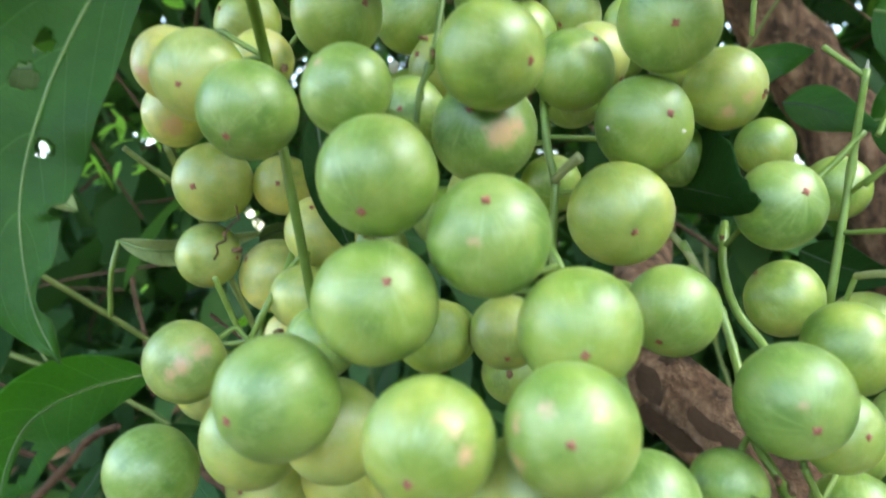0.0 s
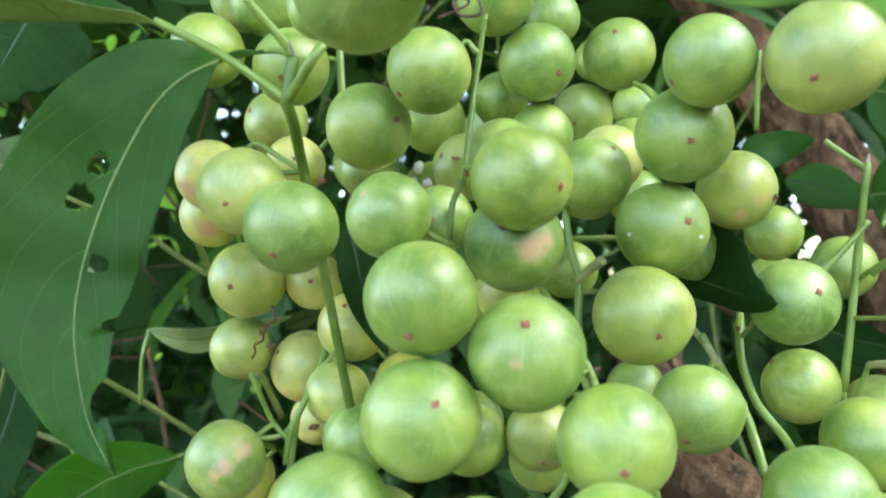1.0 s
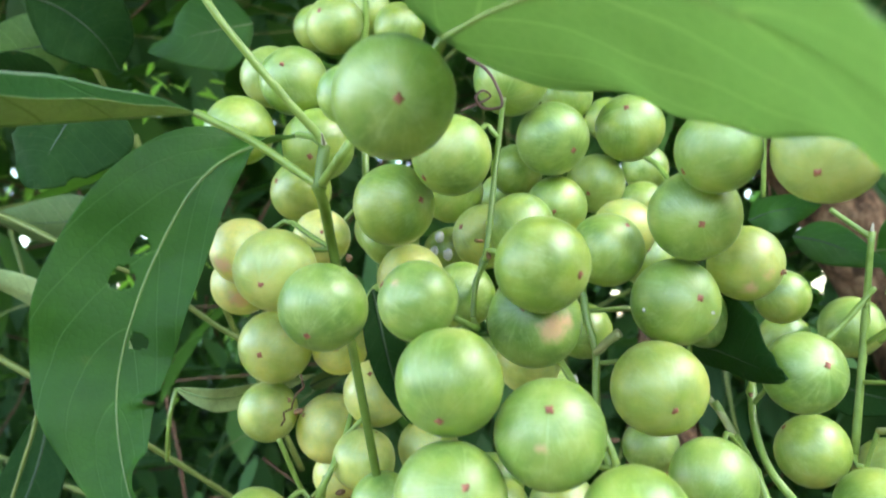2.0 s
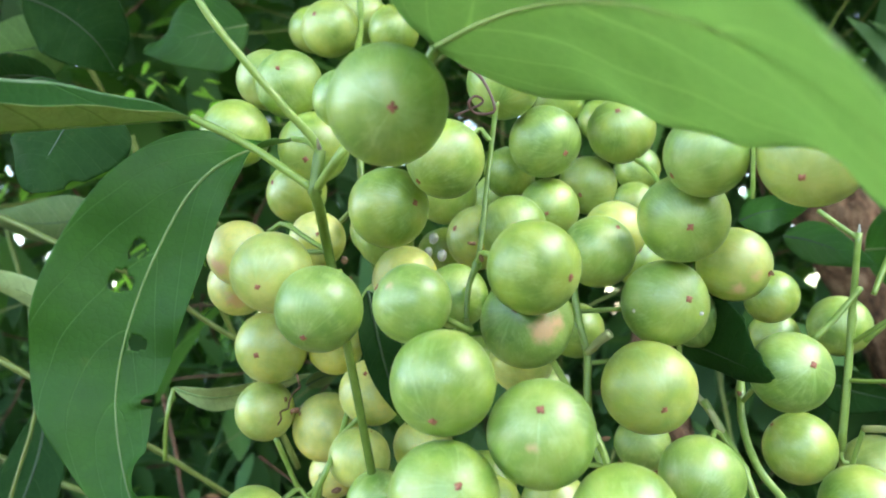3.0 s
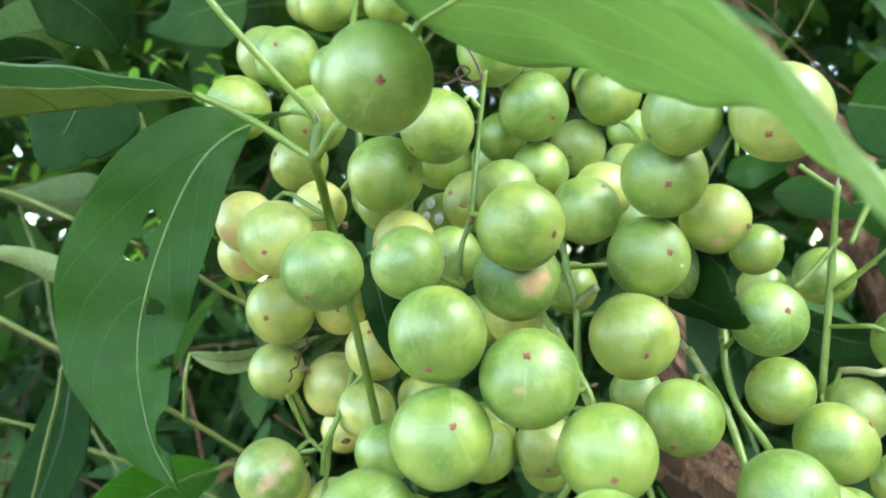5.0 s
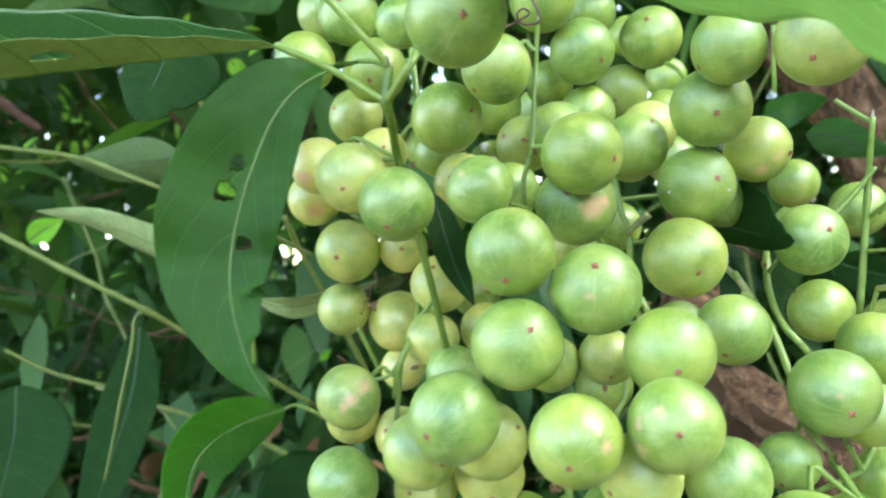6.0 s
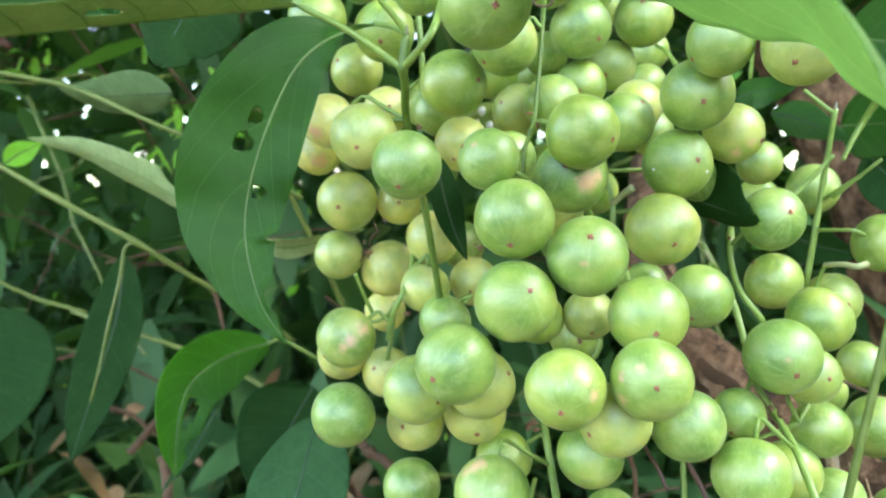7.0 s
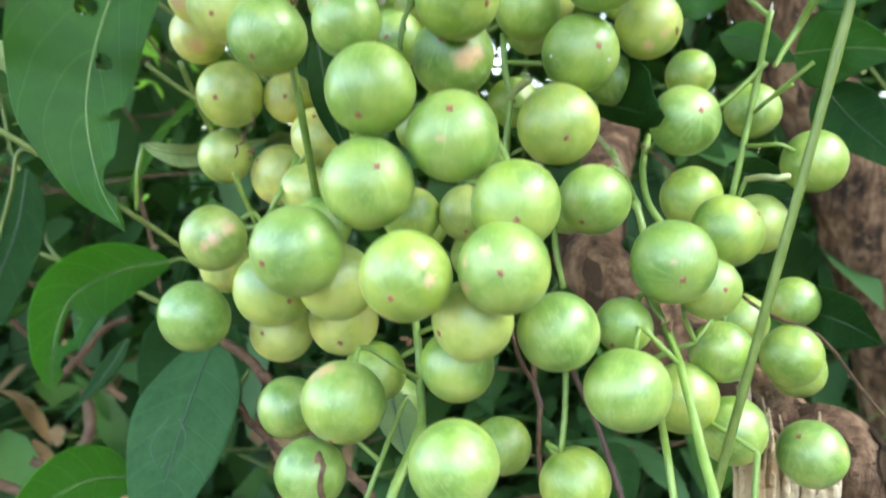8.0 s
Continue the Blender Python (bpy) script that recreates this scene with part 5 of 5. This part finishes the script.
fruit(0.1941, 0.2950, 1.1939, 14.2, (0.82, 0.33, -0.46))
fruit(0.2106, 0.3355, 1.2221, 14.2, (0.33, 0.81, -0.48))
fruit(0.1677, 0.2284, 1.1752, 14.2, (-0.64, -0.35, 0.68), [((0.61, -0.71, 0.35), 0.24)])
fruit(0.1305, 0.2225, 1.1873, 14.2, (0.9, -0.02, -0.44))
fruit(0.1876, 0.2804, 1.2993, 15.1, (0.88, 0.33, -0.33))
fruit(0.0631, 0.2081, 1.1708, 14.2, (0.57, -0.36, -0.74))
fruit(0.0406, 0.2681, 1.1625, 14.2, (-0.15, -0.57, -0.81))
fruit(0.0126, 0.1485, 1.2017, 14.2, (0.67, -0.03, -0.74))
fruit(-0.0263, 0.1959, 1.2062, 15.6, (-0.24, -0.56, -0.79), [((-0.36, -0.29, 0.89), 0.32), ((-0.66, -0.26, 0.7), 0.26)])
fruit(-0.0614, 0.2774, 1.1774, 15.1, (0, 0.47, -0.88))
fruit(-0.0408, 0.2108, 1.1727, 14.2, (-0.42, -0.33, -0.84))
fruit(-0.0172, 0.2336, 1.2074, 13.1, (-0.86, 0.02, -0.51))
fruit(-0.0112, 0.3456, 1.1588, 14.2, (-0.57, 0.55, -0.61))
fruit(-0.0945, 0.4127, 1.5198, 14.2, (-0.63, 0.67, -0.39))
fruit(-0.0684, 0.3175, 1.4812, 14.2, (-0.41, -0.9, 0.17), ripe=0.16)
fruit(-0.0591, 0.3754, 1.5113, 14.6, (-0.15, -0.62, -0.77), ripe=0.24)
fruit(-0.0400, 0.3621, 1.4973, 14.2, (-0.47, 0.69, -0.54))
fruit(-0.0523, 0.2399, 1.4212, 11.4, (0.18, -0.09, -0.98))
fruit(-0.0573, 0.4359, 1.4946, 14.2, (-0.78, 0.56, -0.28))
fruit(-0.0361, 0.3842, 1.4791, 14.2, (-0.21, 0.77, -0.6))
fruit(0.0167, 0.3096, 1.4052, 12.3, (-0.43, 0.85, -0.31))
fruit(0.1001, 0.3963, 1.4230, 13.3, (0.24, 0.81, -0.54))
fruit(0.0898, 0.3686, 1.3975, 12.6, (0.12, 0.73, -0.67))
fruit(0.0908, 0.4496, 1.4676, 14.2, (0.41, 0.84, -0.37))
fruit(0.0375, 0.2866, 1.4329, 11.3, (0.33, 0.11, -0.94))
fruit(0.0840, 0.3537, 1.2712, 14.2, (0.26, 0.85, -0.46))
fruit(-0.045, 0.345, 1.345, 14.2, (0.3, 0.2, -0.9), mark=False)
fruit(-0.015, 0.340, 1.370, 14.2, (0.3, 0.2, -0.9), mark=False)
fruit(0.020, 0.335, 1.345, 14.2, (0.3, 0.2, -0.9), mark=False)
fruit(0.050, 0.340, 1.330, 14.2, (0.3, 0.2, -0.9), mark=False)
fruit(0.085, 0.345, 1.365, 14.2, (0.3, 0.2, -0.9), mark=False)
fruit(0.030, 0.330, 1.300, 14.2, (0.3, 0.2, -0.9), mark=False)
fruit(0.000, 0.335, 1.315, 14.2, (0.3, 0.2, -0.9), mark=False)
fruit(-0.030, 0.340, 1.300, 14.2, (0.3, 0.2, -0.9), mark=False)
fruit(0.055, 0.310, 1.365, 14.2, (0.3, 0.2, -0.9), mark=False)
fruit(0.110, 0.345, 1.390, 14.2, (0.3, 0.2, -0.9), mark=False)
fruit(0.015, 0.350, 1.400, 14.2, (0.3, 0.2, -0.9), mark=False)
fruit(-0.050, 0.350, 1.385, 14.2, (0.3, 0.2, -0.9), mark=False)
fruit(0.000, 0.300, 1.265, 14.2, (0.3, 0.2, -0.9), mark=False)
fruit(0.030, 0.300, 1.250, 14.2, (0.3, 0.2, -0.9), mark=False)


# ---- undergrowth and canopy behind ----
scatter("shrub_foliage", 16500, ((-2.0, 0.85, 0.2), (2.2, 1.9, 2.9)), 0.11, SHRUB, "dense dark green shrub leaves behind the cluster", 11)
scatter("far_foliage", 34000, ((-4.5, 2.1, 0.0), (4.5, 4.2, 4.2)), 0.15, SHRUB, "dark green woodland leaves far behind", 12, thin=(1.1, 0.15))
scatter("low_undergrowth", 11000, ((-2.4, 1.15, 0.0), (2.4, 2.3, 1.0)), 0.12, SHRUB, "low dark green undergrowth behind the cluster", 26)
# added out of view above the cluster, to dim light on the fruit tops
scatter("overhead_foliage", 2200, ((-0.9, -0.6, 2.35), (0.6, 0.6, 3.0)), 0.18, SHRUB, "unseen canopy leaves added to shade the cluster from above", 15)
scatter("distant_thicket", 5000, ((-9.0, 6.0, 0.0), (9.0, 8.5, 1.5)), 0.55, SHRUB, "distant low green thicket", 34)
# added overhead to shade the thicket, sparse enough to let flecks through
scatter("canopy_foliage", 2400, ((-2.5, 0.5, 2.3), (2.5, 3.5, 3.6)), 0.20, SHRUB, "canopy leaves added overhead to shade the thicket", 13)
# three added growths out of view; their heights set how much sky light enters
scatter("hedge_foliage", 8000, ((-5.0, -4.6, 0.0), (5.0, -3.4, 1.9)), 0.26, SHRUB, "unseen green hedge added behind the camera to limit sky light", 16)
scatter("low_bushes", 7500, ((2.1, -3.0, 0.0), (2.9, 3.0, 2.9)), 0.24, SHRUB, "unseen tall bushes added on the right to block low sky", 18)
scatter("side_foliage", 1500, ((-3.6, -1.6, 0.0), (-2.6, 3.0, 1.0)), 0.24, SHRUB, "unseen bushes added on the left, kept low for sky light", 17)
# specks of sun in the thicket, made by leaf colour alone
scatter("sunlit_leaves", 26, ((-0.3598, 0.6735, 1.3643), (-0.2792, 0.7705, 1.4627)), 0.022, LIME, "small lime green leaves with sunlight put into their colour", 31)
scatter("sunlit_leaves", 150, ((-1.0, 0.75, 1.02), (0.0, 1.35, 1.85)), 0.017, LIME, "small lime green leaves with sunlight put into their colour", 33)
scatter("sunlit_leaves", 60, ((-0.85, 0.8, 1.45), (-0.2, 1.2, 1.9)), 0.026, LIME, "small lime green leaves with sunlight put into their colour", 35)
scatter("sunlit_leaves", 16, ((-0.3423, 0.6435, 1.5492), (-0.2361, 0.7491, 1.6071)), 0.020, LIME, "small lime green leaves with sunlight put into their colour", 32)
scatter("dead_leaves", 150, ((-0.9, 0.75, 0.6), (-0.05, 1.05, 1.12)), 0.07, LITTER, "brown dead leaves caught in the undergrowth", 19, False, "dead leaves")
twigs("shrub_twigs", 170, ((-1.0, 0.75, 0.6), (0.8, 1.5, 2.0)), TWIG, "thin brown twigs in the undergrowth", 21)
twigs("green_twigs", 90, ((-1.0, 0.70, 0.6), (0.8, 1.2, 1.9)), SHRUBSTALK, "thin green twigs in the undergrowth", 22)
scatter("leaf_litter", 3500, ((-2.5, -1.0, 0.005), (2.5, 3.5, 0.03)), 0.09, LITTER, "brown fallen leaves on the soil", 14, True, "leaf litter")
